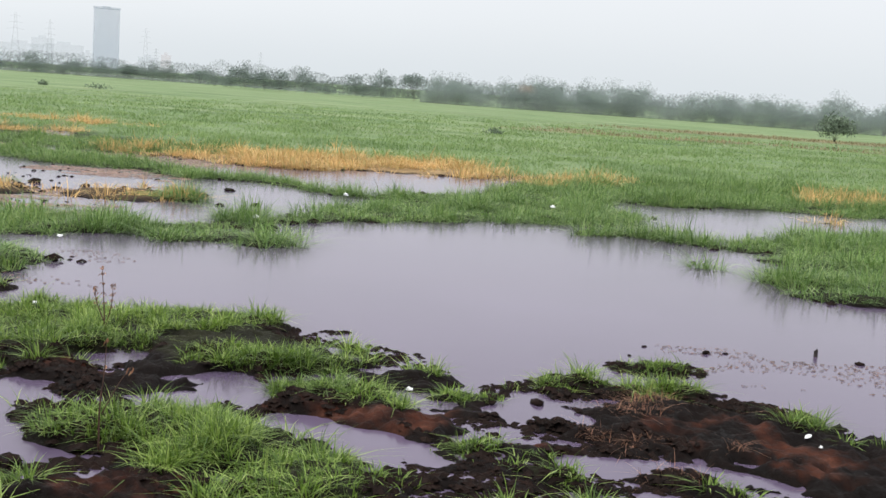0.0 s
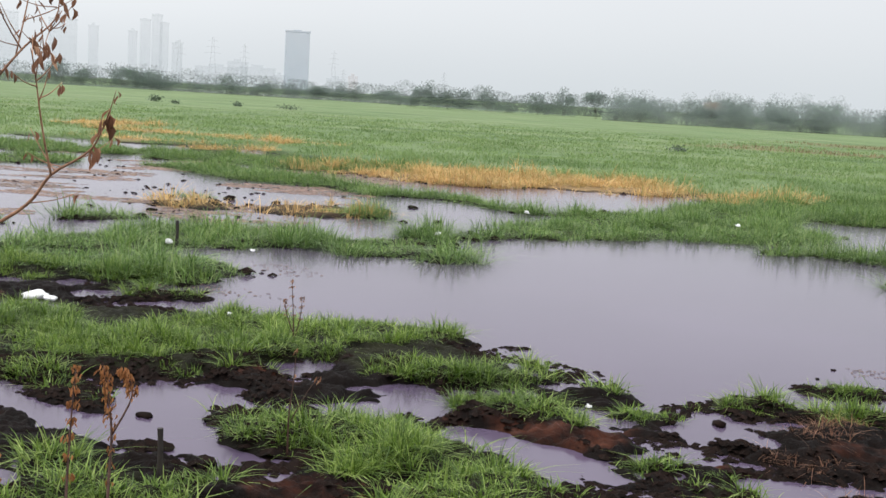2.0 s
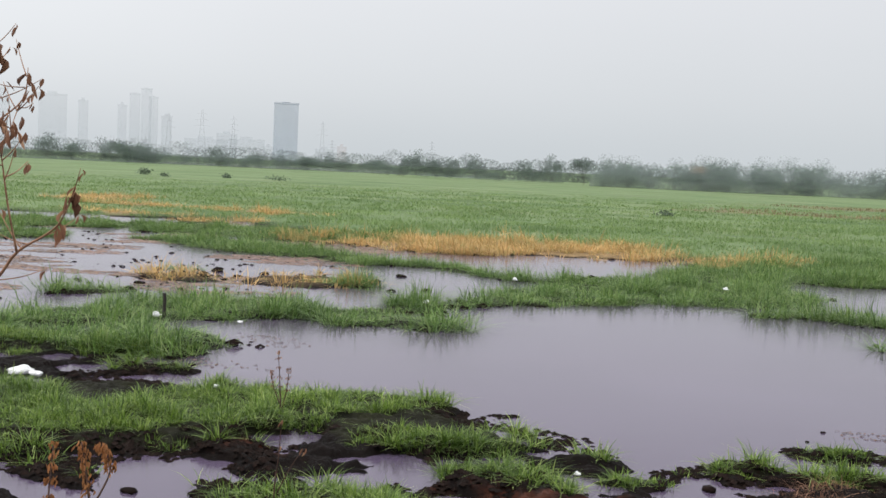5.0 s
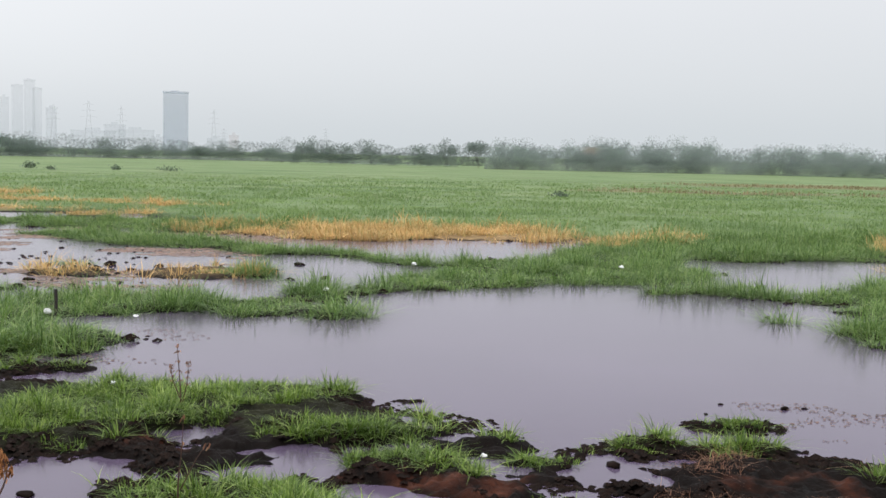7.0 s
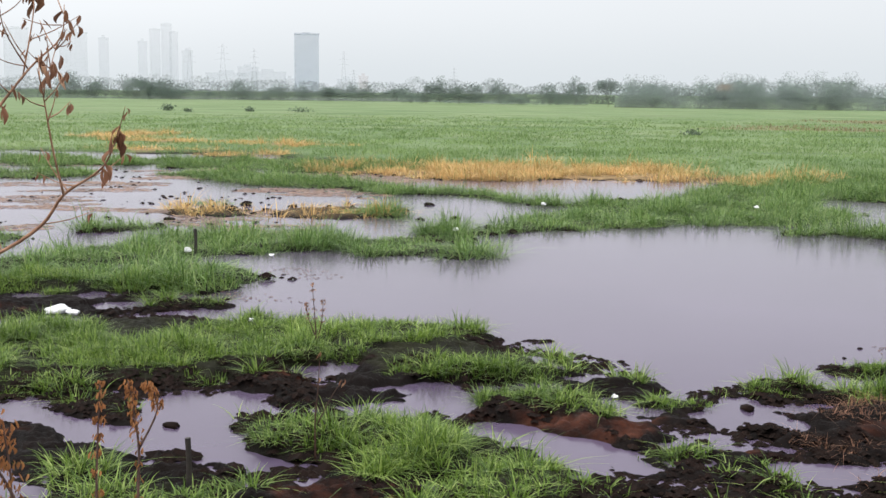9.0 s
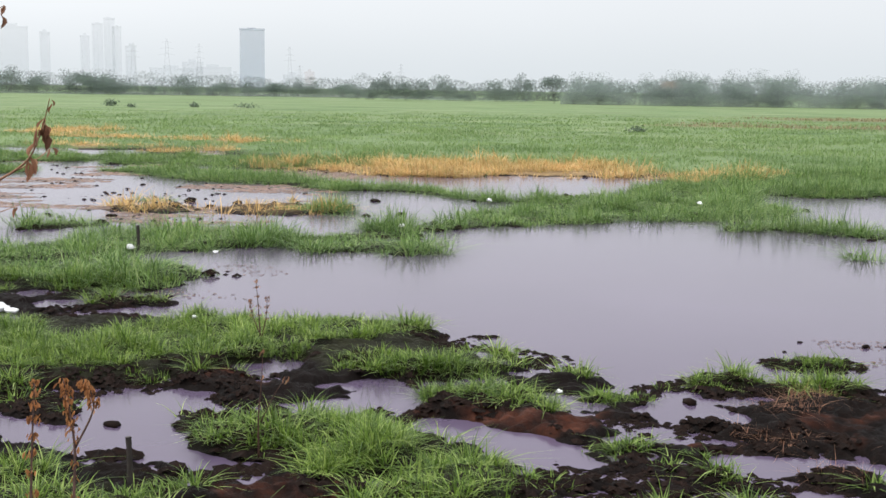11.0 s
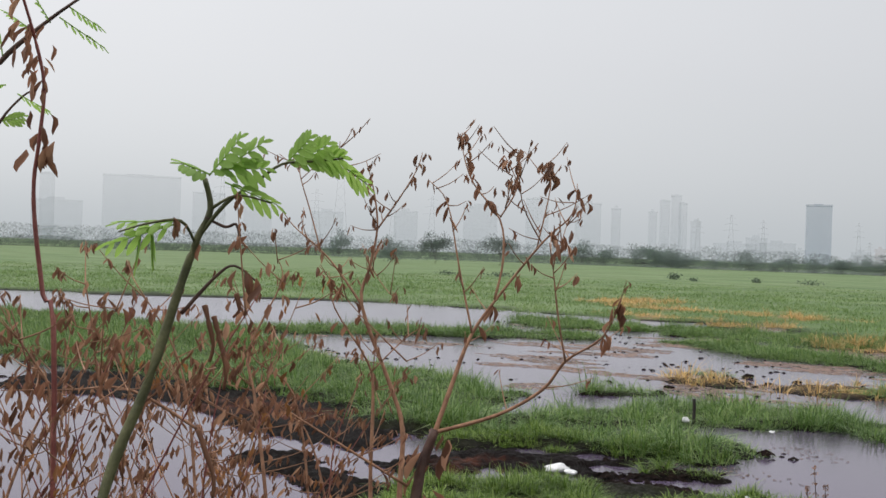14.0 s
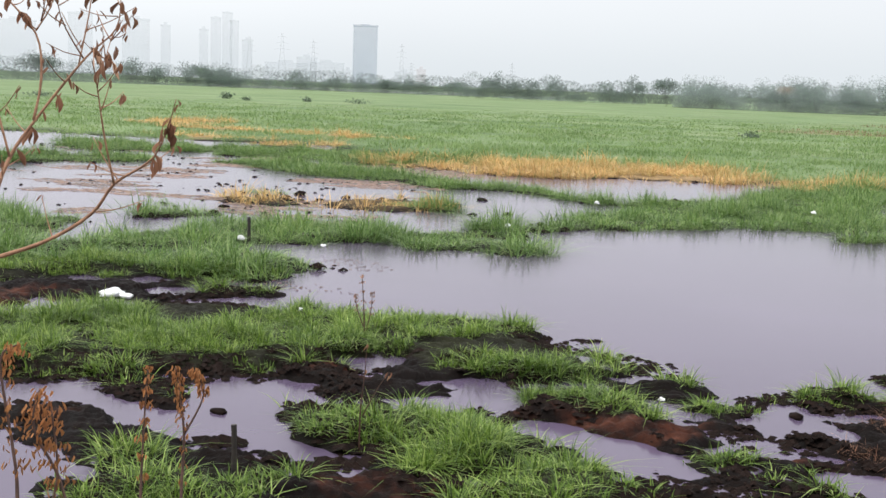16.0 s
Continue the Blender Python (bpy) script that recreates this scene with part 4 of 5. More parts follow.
# ---------------- shrubs and weeds on the embankment ----------------
def hanging_leaves(bm, spots, size, droop=1.0):
    """Shrivelled leaves: folded lens shapes that hang, twisted."""
    for p in spots:
        p = Vector(p)
        L = size * random.uniform(0.6, 1.25)
        W = L * random.uniform(0.2, 0.42)
        a = random.uniform(0, 6.28)
        side = Vector((math.cos(a), math.sin(a), 0))
        out = Vector((-math.sin(a), math.cos(a), 0)) * random.uniform(0.0, 0.5)
        down = (Vector((0, 0, -1)) * droop + out + Vector((random.uniform(-.25, .25), random.uniform(-.25, .25), 0))).normalized()
        fold = side.cross(down) * W * random.uniform(0.3, 0.9)
        rows = []
        for t, wd in ((0.0, 0.12), (0.25, 0.8), (0.55, 1.0), (0.82, 0.6), (1.0, 0.05)):
            c = p + down * L * t + out * L * 0.35 * t * t + side * L * 0.12 * math.sin(5 * t + a)
            s = side * W * 0.5 * wd
            rows.append([bm.verts.new(c - s + fold * wd), bm.verts.new(c), bm.verts.new(c + s + fold * wd)])
        for r, q in zip(rows, rows[1:]):
            for k in (0, 1):
                bm.faces.new((r[k], r[k + 1], q[k + 1], q[k]))


def twig(plant, pts, r0, r1, bark, leaf=None, n=0, size=0.05, start=0.5, spread=0.02, name="twig", droop=1.0):
    """One twig of a plant with its shrivelled leaves towards the tip."""
    org = Vector(plant.location)
    bm = bmesh.new()
    fine = tube(bm, [Vector(p) - org for p in pts], r0, r1, 6, 0.08)
    tw = part(name, bm, bark, plant, shade=True)
    if leaf and n:
        bm = bmesh.new()
        spots = []
        for k in range(n):
            f = start + (1 - start) * random.random() ** 0.7
            c = fine[min(int(f * len(fine)), len(fine) - 1)]
            spots.append(c + Vector((random.uniform(-1, 1), random.uniform(-1, 1), random.uniform(-0.7, 0.4))) * spread)
        hanging_leaves(bm, spots, size, droop)
        tagged(part("foliage", bm, leaf, tw, "shrivelled brown hanging foliage", shade=True), kind="stuff")
    return tw


def side_twigs(plant, pts, n, reach_, leaves=2):
    """Fine side twigs that fork off along the outer half of a twig."""
    for k in range(n):
        i = random.randint(max(1, len(pts) // 2 - 1), len(pts) - 1)
        f = random.random()
        a = Vector(pts[i - 1]).lerp(Vector(pts[i]), f)
        d = Vector((random.uniform(-1, 1), random.uniform(-1, 1), random.uniform(0.1, 1.1))).normalized() * reach_ * random.uniform(0.4, 1.1)
        twig(plant, [a, a + d * 0.5 + Vector((0, 0, -0.006)), a + d], 0.0018, 0.0007, DEAD_STEM, DEAD_LEAF, leaves, 0.024, 0.7, 0.006)


shrub_a = thing("dead_shrub", (-0.74, 5.5, 1.85), "leafless brown shrub with shrivelled leaves on the embankment", "shrub", "dead shrubs")
twig(shrub_a, [(-0.74, 5.5, 1.8), (-0.75, 5.56, 2.68), (-0.811, 5.642, 3.033), (-0.792, 5.692, 3.203)], 0.018, 0.012, DARK_STEM, DEAD_LEAF, 14, 0.07, 0.55, 0.05, "stem")
A_TWIGS = (
    ([(-0.791, 5.692, 3.196), (-0.645, 5.751, 3.249), (-0.536, 5.782, 3.32), (-0.477, 5.784, 3.395), (-0.404, 5.787, 3.442), (-0.361, 5.773, 3.479), (-0.321, 5.758, 3.556)], 0.008, 9, 0.75),
    ([(-0.463, 5.757, 3.398), (-0.475, 5.734, 3.508), (-0.481, 5.709, 3.631), (-0.479, 5.683, 3.685)], 0.004, 0, 0.6),
    ([(-0.793, 5.689, 3.189), (-0.776, 5.74, 3.316), (-0.756, 5.785, 3.431), (-0.72, 5.832, 3.52), (-0.619, 5.911, 3.687), (-0.559, 5.959, 3.764), (-0.554, 5.975, 3.846)], 0.009, 10, 0.35),
    ([(-0.714, 5.836, 3.535), (-0.714, 5.874, 3.639), (-0.738, 5.893, 3.744), (-0.815, 5.877, 3.841), (-0.854, 5.882, 3.925), (-0.871, 5.9, 3.981)], 0.005, 10, 0.4),
    ([(-0.733, 5.884, 3.751), (-0.707, 5.923, 3.836), (-0.748, 5.922, 3.919)], 0.003, 8, 0.5),
    ([(-0.647, 5.934, 3.672), (-0.64, 5.988, 3.84), (-0.672, 6.023, 3.904)], 0.003, 9, 0.6),
    ([(-0.634, 5.941, 3.684), (-0.658, 5.868, 3.788), (-0.643, 5.809, 3.922)], 0.003, 4, 0.5),
    ([(-0.744, 5.778, 3.447), (-0.796, 5.786, 3.62), (-0.838, 5.787, 3.783), (-0.893, 5.78, 3.842)], 0.004, 4, 0.4),
    ([(-0.57, 5.972, 3.761), (-0.56, 5.93, 3.73), (-0.545, 5.87, 3.68)], 0.002, 6, 0.6),
)
for pts, r, n, st in A_TWIGS:
    twig(shrub_a, pts, r * 0.75, 0.001, DEAD_STEM, DEAD_LEAF, int(n * 1.6), 0.042, st, 0.014)
    side_twigs(shrub_a, pts, 6, 0.13)

shrub_b = thing("dead_shrub", (-0.85, 5.62, 1.8), "pale bare-stemmed dead shrub with sparse brown leaves on the embankment", "shrub", "dead shrubs")
B_TWIGS = (
    ([(-0.85, 5.62, 1.75), (-0.895, 5.698, 2.619), (-0.963, 5.79, 2.988), (-0.987, 5.829, 3.166), (-1.035, 5.83, 3.285), (-1.121, 5.804, 3.499), (-1.115, 5.829, 3.609), (-1.109, 5.849, 3.721), (-1.127, 5.846, 3.832), (-1.149, 5.84, 3.903)], 0.013, 16, 0.55),
    ([(-1.111, 5.853, 3.713), (-1.065, 5.891, 3.803), (-1.029, 5.919, 3.884), (-1.019, 5.929, 3.932)], 0.004, 9, 0.5),
    ([(-1.121, 5.804, 3.499), (-1.199, 5.797, 3.59), (-1.267, 5.791, 3.652), (-1.348, 5.772, 3.714), (-1.403, 5.772, 3.77)], 0.005, 5, 0.1),
    ([(-1.249, 5.773, 3.649), (-1.295, 5.776, 3.763), (-1.338, 5.778, 3.868), (-1.347, 5.81, 3.911)], 0.003, 3, 0.7),
    ([(-1.137, 5.859, 3.609), (-1.06, 5.851, 3.533), (-1.013, 5.824, 3.551)], 0.002, 5, 0.5),
    ([(-0.84, 5.6, 1.8), (-0.881, 5.591, 2.651), (-0.962, 5.656, 3.009), (-0.989, 5.69, 3.271), (-1.009, 5.688, 3.358), (-1.088, 5.641, 3.497), (-1.104, 5.632, 3.593)], 0.010, 14, 0.5),
    ([(-1.001, 5.69, 3.329), (-0.935, 5.747, 3.42), (-0.9, 5.774, 3.452)], 0.003, 6, 0.4),
    ([(-1.141, 5.851, 3.832), (-1.203, 5.799, 3.892), (-1.206, 5.791, 3.955)], 0.002, 0, 0.5),
    ([(-0.924, 5.748, 3.361), (-1.03, 5.684, 3.477), (-1.125, 5.616, 3.607)], 0.003, 7, 0.3),
)
for pts, r, n, st in B_TWIGS:
    side_twigs(shrub_b, pts, 6, 0.13)
    twig(shrub_b, pts, r * 0.75, 0.001, DEAD_STEM, DEAD_LEAF, n, 0.032, st, 0.014, "stem" if r >= 0.01 else "twig")

shrub_c = thing("dead_thicket", (-1.0, 5.2, 1.9), "tangled reddish-brown thicket of dead twigs and pods", "shrub", "dead shrubs")
C_TWIGS = (
    ([(-0.95, 5.2, 1.85), (-0.977, 5.301, 2.775), (-1.055, 5.355, 3.044), (-1.123, 5.378, 3.284), (-1.157, 5.389, 3.393), (-1.121, 5.462, 3.563), (-1.145, 5.469, 3.627)], 0.008),
    ([(-1.1, 5.5, 1.8), (-1.156, 5.647, 2.653), (-1.212, 5.71, 2.965), (-1.279, 5.715, 3.241), (-1.365, 5.655, 3.332), (-1.41, 5.621, 3.393)], 0.007),
    ([(-1.1, 5.6, 1.8), (-1.143, 5.779, 2.623), (-1.236, 5.815, 2.944), (-1.307, 5.803, 3.133), (-1.391, 5.749, 3.227), (-1.501, 5.686, 3.579)], 0.006),
    ([(-0.9, 4.9, 2.0), (-0.904, 4.982, 2.868), (-0.976, 5.036, 3.106), (-1.038, 5.062, 3.32), (-1.093, 5.059, 3.44), (-1.17, 5.024, 3.563)], 0.007),
    ([(-0.95, 4.6, 2.0), (-0.949, 4.657, 2.94), (-1.003, 4.681, 3.159), (-1.035, 4.693, 3.351), (-1.06, 4.674, 3.416), (-1.105, 4.627, 3.502)], 0.008),
    ([(-0.95, 4.85, 2.0), (-0.985, 4.902, 2.872), (-1.045, 4.931, 3.113), (-1.123, 4.898, 3.325), (-1.154, 4.887, 3.492), (-1.165, 4.878, 3.564)], 0.006),
    ([(-1.1, 4.6, 2.0), (-1.126, 4.636, 3.019), (-1.133, 4.675, 3.141), (-1.123, 4.728, 3.272), (-1.086, 4.803, 3.429), (-1.039, 4.868, 3.523)], 0.006),
    ([(-0.833, 5.635, 3.062), (-1.034, 5.516, 3.195), (-1.176, 5.414, 3.305), (-1.268, 5.343, 3.416)], 0.005),
    ([(-0.908, 4.967, 3.27), (-1.012, 4.875, 3.35), (-1.092, 4.783, 3.35), (-1.171, 4.682, 3.35)], 0.005),
    ([(-1.021, 5.268, 3.224), (-1.125, 5.185, 3.301), (-1.173, 5.141, 3.326)], 0.004),
)
for pts, r in C_TWIGS:
    twig(shrub_c, pts, r * 0.8, 0.001, DEAD_STEM, DEAD_LEAF, 26, 0.034, 0.35, 0.05)
    side_twigs(shrub_c, pts, 7, 0.16, 6)
for k in range(85):
    f = random.random()
    bx, by = -0.95 - 0.4 * f + random.uniform(-0.2, 0.2), 4.45 + 1.25 * f + random.uniform(-0.15, 0.15)
    top = random.uniform(2.9, 3.6) if f < 0.45 else random.uniform(2.85, 3.42)
    lx, ly = random.uniform(-0.45, 0.45), random.uniform(-0.3, 0.35)
    pts = [(bx, by, 2.0), (bx + lx * 0.1, by + ly * 0.25, 2.0 + (top - 2) * 0.55), (bx + lx * 0.5 + random.uniform(-.05, .05), by + ly * 0.6, 2.0 + (top - 2) * 0.82), (bx + lx, by + ly, top)]
    twig(shrub_c, pts, random.uniform(0.002, 0.0045), 0.0008, random.choice((DEAD_STEM, DEAD_STEM, RED_STEM)), random.choice((DEAD_LEAF, DEAD_LEAF, RUST_LEAF)), random.randint(8, 18), 0.028, 0.45, 0.045)
    side_twigs(shrub_c, pts[1:], 4, 0.2, 5)


def frond(plant, a, b, pairs=5, leaf=0.03, mat=FRESH_LEAF):
    """A feathered leaf: midrib with pairs of blunt leaflets, drooping to the tip."""
    org = Vector(plant.location)
    a, b = Vector(a) - org, Vector(b) - org
    ax = b - a
    up = Vector((0, 0, 1))
    side = ax.cross(Vector((0.35, 0.6, 0.2))).normalized()
    bm = bmesh.new()
    tube(bm, [a, (a + b) / 2, b], 0.0016, 0.0008, 5)
    rib = part("frond", bm, mat, plant, "fresh green feathered leaf", shade=True)
    for k in range(pairs * 2 + 1):
        bm = bmesh.new()
        t = (k // 2 + 0.7) / (pairs + 0.3)
        c = a + ax * min(t, 1.0)
        s = 0 if k == pairs * 2 else (1 if k % 2 else -1)
        L = leaf * (0.55 + 0.75 * math.sin(3.0 * min(t, 0.95) + 0.12))
        d = (side * s * 0.7 + ax.normalized() * (0.75 if s else 1.0) - up * random.uniform(0.05, 0.3)).normalized()
        n = d.cross(side if not s else ax.normalized()).normalized()
        w = d.cross(n).normalized()
        rows = []
        for u, wd in ((0.0, 0.25), (0.3, 0.9), (0.65, 1.0), (0.9, 0.55), (1.0, 0.1)):
            p = c + d * L * u - up * 0.15 * L * u * u
            h = w * L * 0.19 * wd
            rows.append([bm.verts.new(p - h + n * 0.0015), bm.verts.new(p), bm.verts.new(p + h + n * 0.0015)])
        for r, q in zip(rows, rows[1:]):
            for j in (0, 1):
                bm.faces.new((r[j], r[j + 1], q[j + 1], q[j]))
        part("leaflet", bm, mat, rib, shade=True)
    return rib


def pod(plant, a, b, mat=DEAD_LEAF):
    org = Vector(plant.location)
    a, b = Vector(a) - org, Vector(b) - org
    bm = bmesh.new()
    tube(bm, [a, a + (b - a) * 0.3 + Vector((0.006, 0, 0)), a + (b - a) * 0.7 + Vector((0.008, 0.004, 0)), b], 0.005, 0.0025, 6, 0.15)
    return part("seed_pod", bm, mat, plant, "long dry brown seed pod", shade=True)


shoot = thing("green_shoot", (-0.58, 4.3, 2.0), "living shoot with fresh green feathered leaves and dry pods", "plant")
twig(shoot, [(-0.58, 4.3, 1.95), (-0.613, 4.378, 2.906), (-0.65, 4.493, 3.239), (-0.628, 4.561, 3.42), (-0.603, 4.606, 3.589), (-0.586, 4.624, 3.666), (-0.572, 4.637, 3.714), (-0.579, 4.628, 3.765)], 0.011, 0.0045, GREEN_STEM, name="stem")
twig(shoot, [(-0.586, 4.624, 3.666), (-0.547, 4.647, 3.724), (-0.506, 4.67, 3.759), (-0.463, 4.691, 3.793), (-0.414, 4.719, 3.799), (-0.371, 4.74, 3.805)], 0.004, 0.0015, GREEN_STEM)
twig(shoot, [(-0.6, 4.605, 3.537), (-0.564, 4.645, 3.6), (-0.541, 4.667, 3.62), (-0.512, 4.693, 3.593)], 0.004, 0.0015, DARK_STEM, DEAD_LEAF, 5, 0.05, 0.6, 0.015)
twig(shoot, [(-0.572, 4.637, 3.714), (-0.523, 4.648, 3.738), (-0.465, 4.668, 3.726)], 0.003, 0.0015, GREEN_STEM)
twig(shoot, [(-0.589, 4.621, 3.656), (-0.583, 4.58, 3.692), (-0.595, 4.519, 3.685), (-0.6, 4.465, 3.67)], 0.003, 0.0015, GREEN_STEM, DEAD_LEAF, 4, 0.03, 0.0, 0.015)
twig(shoot, [(-0.577, 4.63, 3.70), (-0.55, 4.65, 3.685), (-0.535, 4.66, 3.69), (-0.525, 4.66, 3.67)], 0.003, 0.0025, DARK_STEM, DEAD_LEAF, 3, 0.025, 0.6, 0.01)
frond(shoot, (-0.553, 4.625, 3.77), (-0.474, 4.652, 3.825))
frond(shoot, (-0.558, 4.619, 3.771), (-0.57, 4.564, 3.786))
frond(shoot, (-0.546, 4.63, 3.78), (-0.471, 4.658, 3.783))
frond(shoot, (-0.541, 4.637, 3.759), (-0.458, 4.674, 3.724))
frond(shoot, (-0.466, 4.701, 3.794), (-0.415, 4.701, 3.835))
frond(shoot, (-0.456, 4.711, 3.794), (-0.392, 4.72, 3.827))
frond(shoot, (-0.437, 4.725, 3.802), (-0.375, 4.737, 3.807))
frond(shoot, (-0.404, 4.752, 3.807), (-0.342, 4.765, 3.764))
frond(shoot, (-0.593, 4.588, 3.691), (-0.638, 4.496, 3.686))
frond(shoot, (-0.597, 4.585, 3.687), (-0.649, 4.484, 3.649))
frond(shoot, (-0.625, 4.556, 3.681), (-0.599, 4.539, 3.631))
frond(shoot, (-0.636, 4.544, 3.676), (-0.618, 4.519, 3.621))
frond(shoot, (-0.559, 4.618, 3.769), (-0.501, 4.627, 3.83))
pod(shoot, (-0.574, 4.633, 3.552), (-0.561, 4.635, 3.458))
pod(shoot, (-0.562, 4.643, 3.534), (-0.54, 4.649, 3.412))
pod(shoot, (-0.537, 4.669, 3.573), (-0.539, 4.665, 3.533))
pod(shoot, (-0.562, 4.615, 3.347), (-0.528, 4.619, 3.237))

upper = thing("overhanging_spray", (-1.2, 4.5, 2.0), "tall green spray with fine feathered leaves above the thicket", "plant")
twig(upper, [(-1.2, 4.5, 1.95), (-1.19, 4.52, 3.0), (-1.142, 4.564, 3.887), (-1.1, 4.603, 3.987), (-1.057, 4.645, 4.05), (-1.012, 4.686, 4.103), (-0.975, 4.72, 4.14)], 0.009, 0.002, DARK_STEM, name="stem")
twig(upper, [(-1.15, 4.56, 3.72), (-1.135, 4.588, 3.782), (-1.108, 4.614, 3.876), (-1.08, 4.642, 3.927), (-1.067, 4.657, 3.939)], 0.004, 0.0015, DARK_STEM)
frond(upper, (-1.096, 4.606, 3.998), (-1.094, 4.597, 4.039), 6, 0.017)
frond(upper, (-1.057, 4.645, 4.05), (-1.083, 4.6, 4.082), 6, 0.017)
frond(upper, (-1.025, 4.677, 4.081), (-0.977, 4.748, 4.03), 6, 0.017)
frond(upper, (-1.012, 4.686, 4.103), (-0.977, 4.739, 4.067), 6, 0.017)
frond(upper, (-1.086, 4.634, 3.931), (-1.054, 4.681, 3.903), 6, 0.017)
frond(upper, (-1.108, 4.614, 3.876), (-1.083, 4.646, 3.889), 6, 0.017)
frond(upper, (-1.097, 4.616, 3.946), (-1.115, 4.592, 3.943), 6, 0.017)
frond(upper, (-1.036, 4.666, 4.069), (-1.048, 4.635, 4.118), 6, 0.017)
creeper = thing("red_creeper", (-0.86, 4.58, 2.05), "thin red climbing stem with curled brown leaves", "plant")
twig(creeper, [(-0.86, 4.58, 2.0), (-0.876, 4.575, 3.377), (-0.904, 4.565, 3.556), (-0.916, 4.553, 3.676), (-0.917, 4.548, 3.757), (-0.909, 4.551, 3.837), (-0.898, 4.548, 3.927), (-0.901, 4.525, 4.013), (-0.906, 4.49, 4.105)], 0.005, 0.0025, RED_STEM, DEAD_LEAF, 34, 0.04, 0.55, 0.03, "stem")
for p in ((-0.912, 4.518, 4.03), (-0.9, 4.546, 3.935), (-0.909, 4.551, 3.845), (-0.915, 4.52, 4.0)):
    bm = bmesh.new()
    hanging_leaves(bm, [Vector(p) - Vector(creeper.location)] * 3, 0.035)
    part("curled_leaf", bm, DEAD_LEAF, creeper, "curled brown leaf", shade=True)



# orange-leaved dead weeds lower on the slope
def weed(label, at, stems, leaf, n, size, spread):
    w = thing("dead_weed", at, label, "weed", "dead weeds on the slope")
    for pts, r in stems:
        twig(w, pts, r, 0.003, DARK_STEM, leaf, n, size, 0.45, spread, "stem")


weed("withered rust-orange weed on the embankment slope", (-1.45, 8.0, 0.7),
     (([(-1.5, 8.0, 0.6), (-1.535, 8.113, 1.08), (-1.624, 8.316, 1.61), (-1.659, 8.432, 1.978), (-1.67, 8.498, 2.218)], 0.011),
      ([(-1.4, 8.1, 0.6), (-1.359, 8.188, 1.068), (-1.447, 8.394, 1.602), (-1.475, 8.488, 1.892), (-1.516, 8.529, 2.08), (-1.551, 8.552, 2.216)], 0.011),
      ([(-1.475, 8.488, 1.892), (-1.409, 8.574, 2.078), (-1.461, 8.587, 2.201)], 0.006)), RUST_LEAF, 120, 0.032, 0.025)
weed("bushy rust-brown weed beside the dead shrubs", (-1.25, 6.6, 1.3),
     (([(-1.2, 6.6, 1.2), (-1.181, 6.781, 1.745), (-1.249, 6.929, 2.136), (-1.378, 6.945, 2.375), (-1.379, 6.988, 2.511)], 0.009),
      ([(-1.3, 6.6, 1.2), (-1.33, 6.703, 1.762), (-1.391, 6.851, 2.148), (-1.438, 6.897, 2.342), (-1.506, 6.942, 2.616), (-1.463, 6.984, 2.672)], 0.009),
      ([(-1.3, 6.65, 1.25), (-1.302, 6.806, 1.929), (-1.284, 6.934, 2.198), (-1.338, 6.993, 2.45)], 0.008)), RUST_LEAF, 110, 0.03, 0.04)
weed("upright brown dead weed on the grassy bund", (-3.3, 18.9, 0.15),
     (([(-3.3, 18.9, 0.1), (-3.32, 18.9, 0.5), (-3.36, 18.9, 0.98)], 0.014), ([(-3.3, 18.9, 0.1), (-3.22, 18.9, 0.45), (-3.2, 18.9, 0.75)], 0.010),
      ([(-3.3, 18.9, 0.2), (-3.42, 18.9, 0.5), (-3.44, 18.9, 0.7)], 0.010)), DEAD_LEAF, 60, 0.035, 0.03)
weed("thin bare dark weed stalk in the wet grass", (-2.0, 13.87, 0.15),
     (([(-2.0, 13.87, 0.1), (-2.0, 13.87, 0.5), (-1.97, 13.87, 0.82), (-1.95, 13.87, 1.17)], 0.012), ([(-1.98, 13.87, 0.45), (-1.83, 13.87, 0.75), (-1.72, 13.87, 0.91)], 0.007)), DEAD_LEAF, 4, 0.06, 0.02)



# ---------------- small things on the marsh ----------------
def ground_z(x, y):
    z, _ = marsh(np.array([float(x)]), np.array([float(y)]))
    return max(float(z[0]), 0.0)


def rumpled(name, x, y, sx, sy, sz, mat, label, category, group="", rough=0.3, lift=0.0, cuts=3):
    """A rumpled lump that lies on the ground or the water."""
    bm = bmesh.new()
    bmesh.ops.create_icosphere(bm, subdivisions=cuts, radius=0.5)
    off = Vector((x * 3.1, y * 1.7, 0))
    for v in bm.verts:
        d = noise.noise(v.co * 3.0 + off) * rough + noise.noise(v.co * 8.0 + off) * rough * 0.5
        v.co *= 1 + d
        v.co = Vector((v.co.x * sx, v.co.y * sy, max(v.co.z, -0.2) * sz))
    ob = part(name, bm, mat, shade=True)
    ob.location, ob.rotation_euler[2] = (x, y, ground_z(x, y) + 0.12 * sz + lift), (x * 7.3) % 6.28
    return tagged(ob, label, category, group)


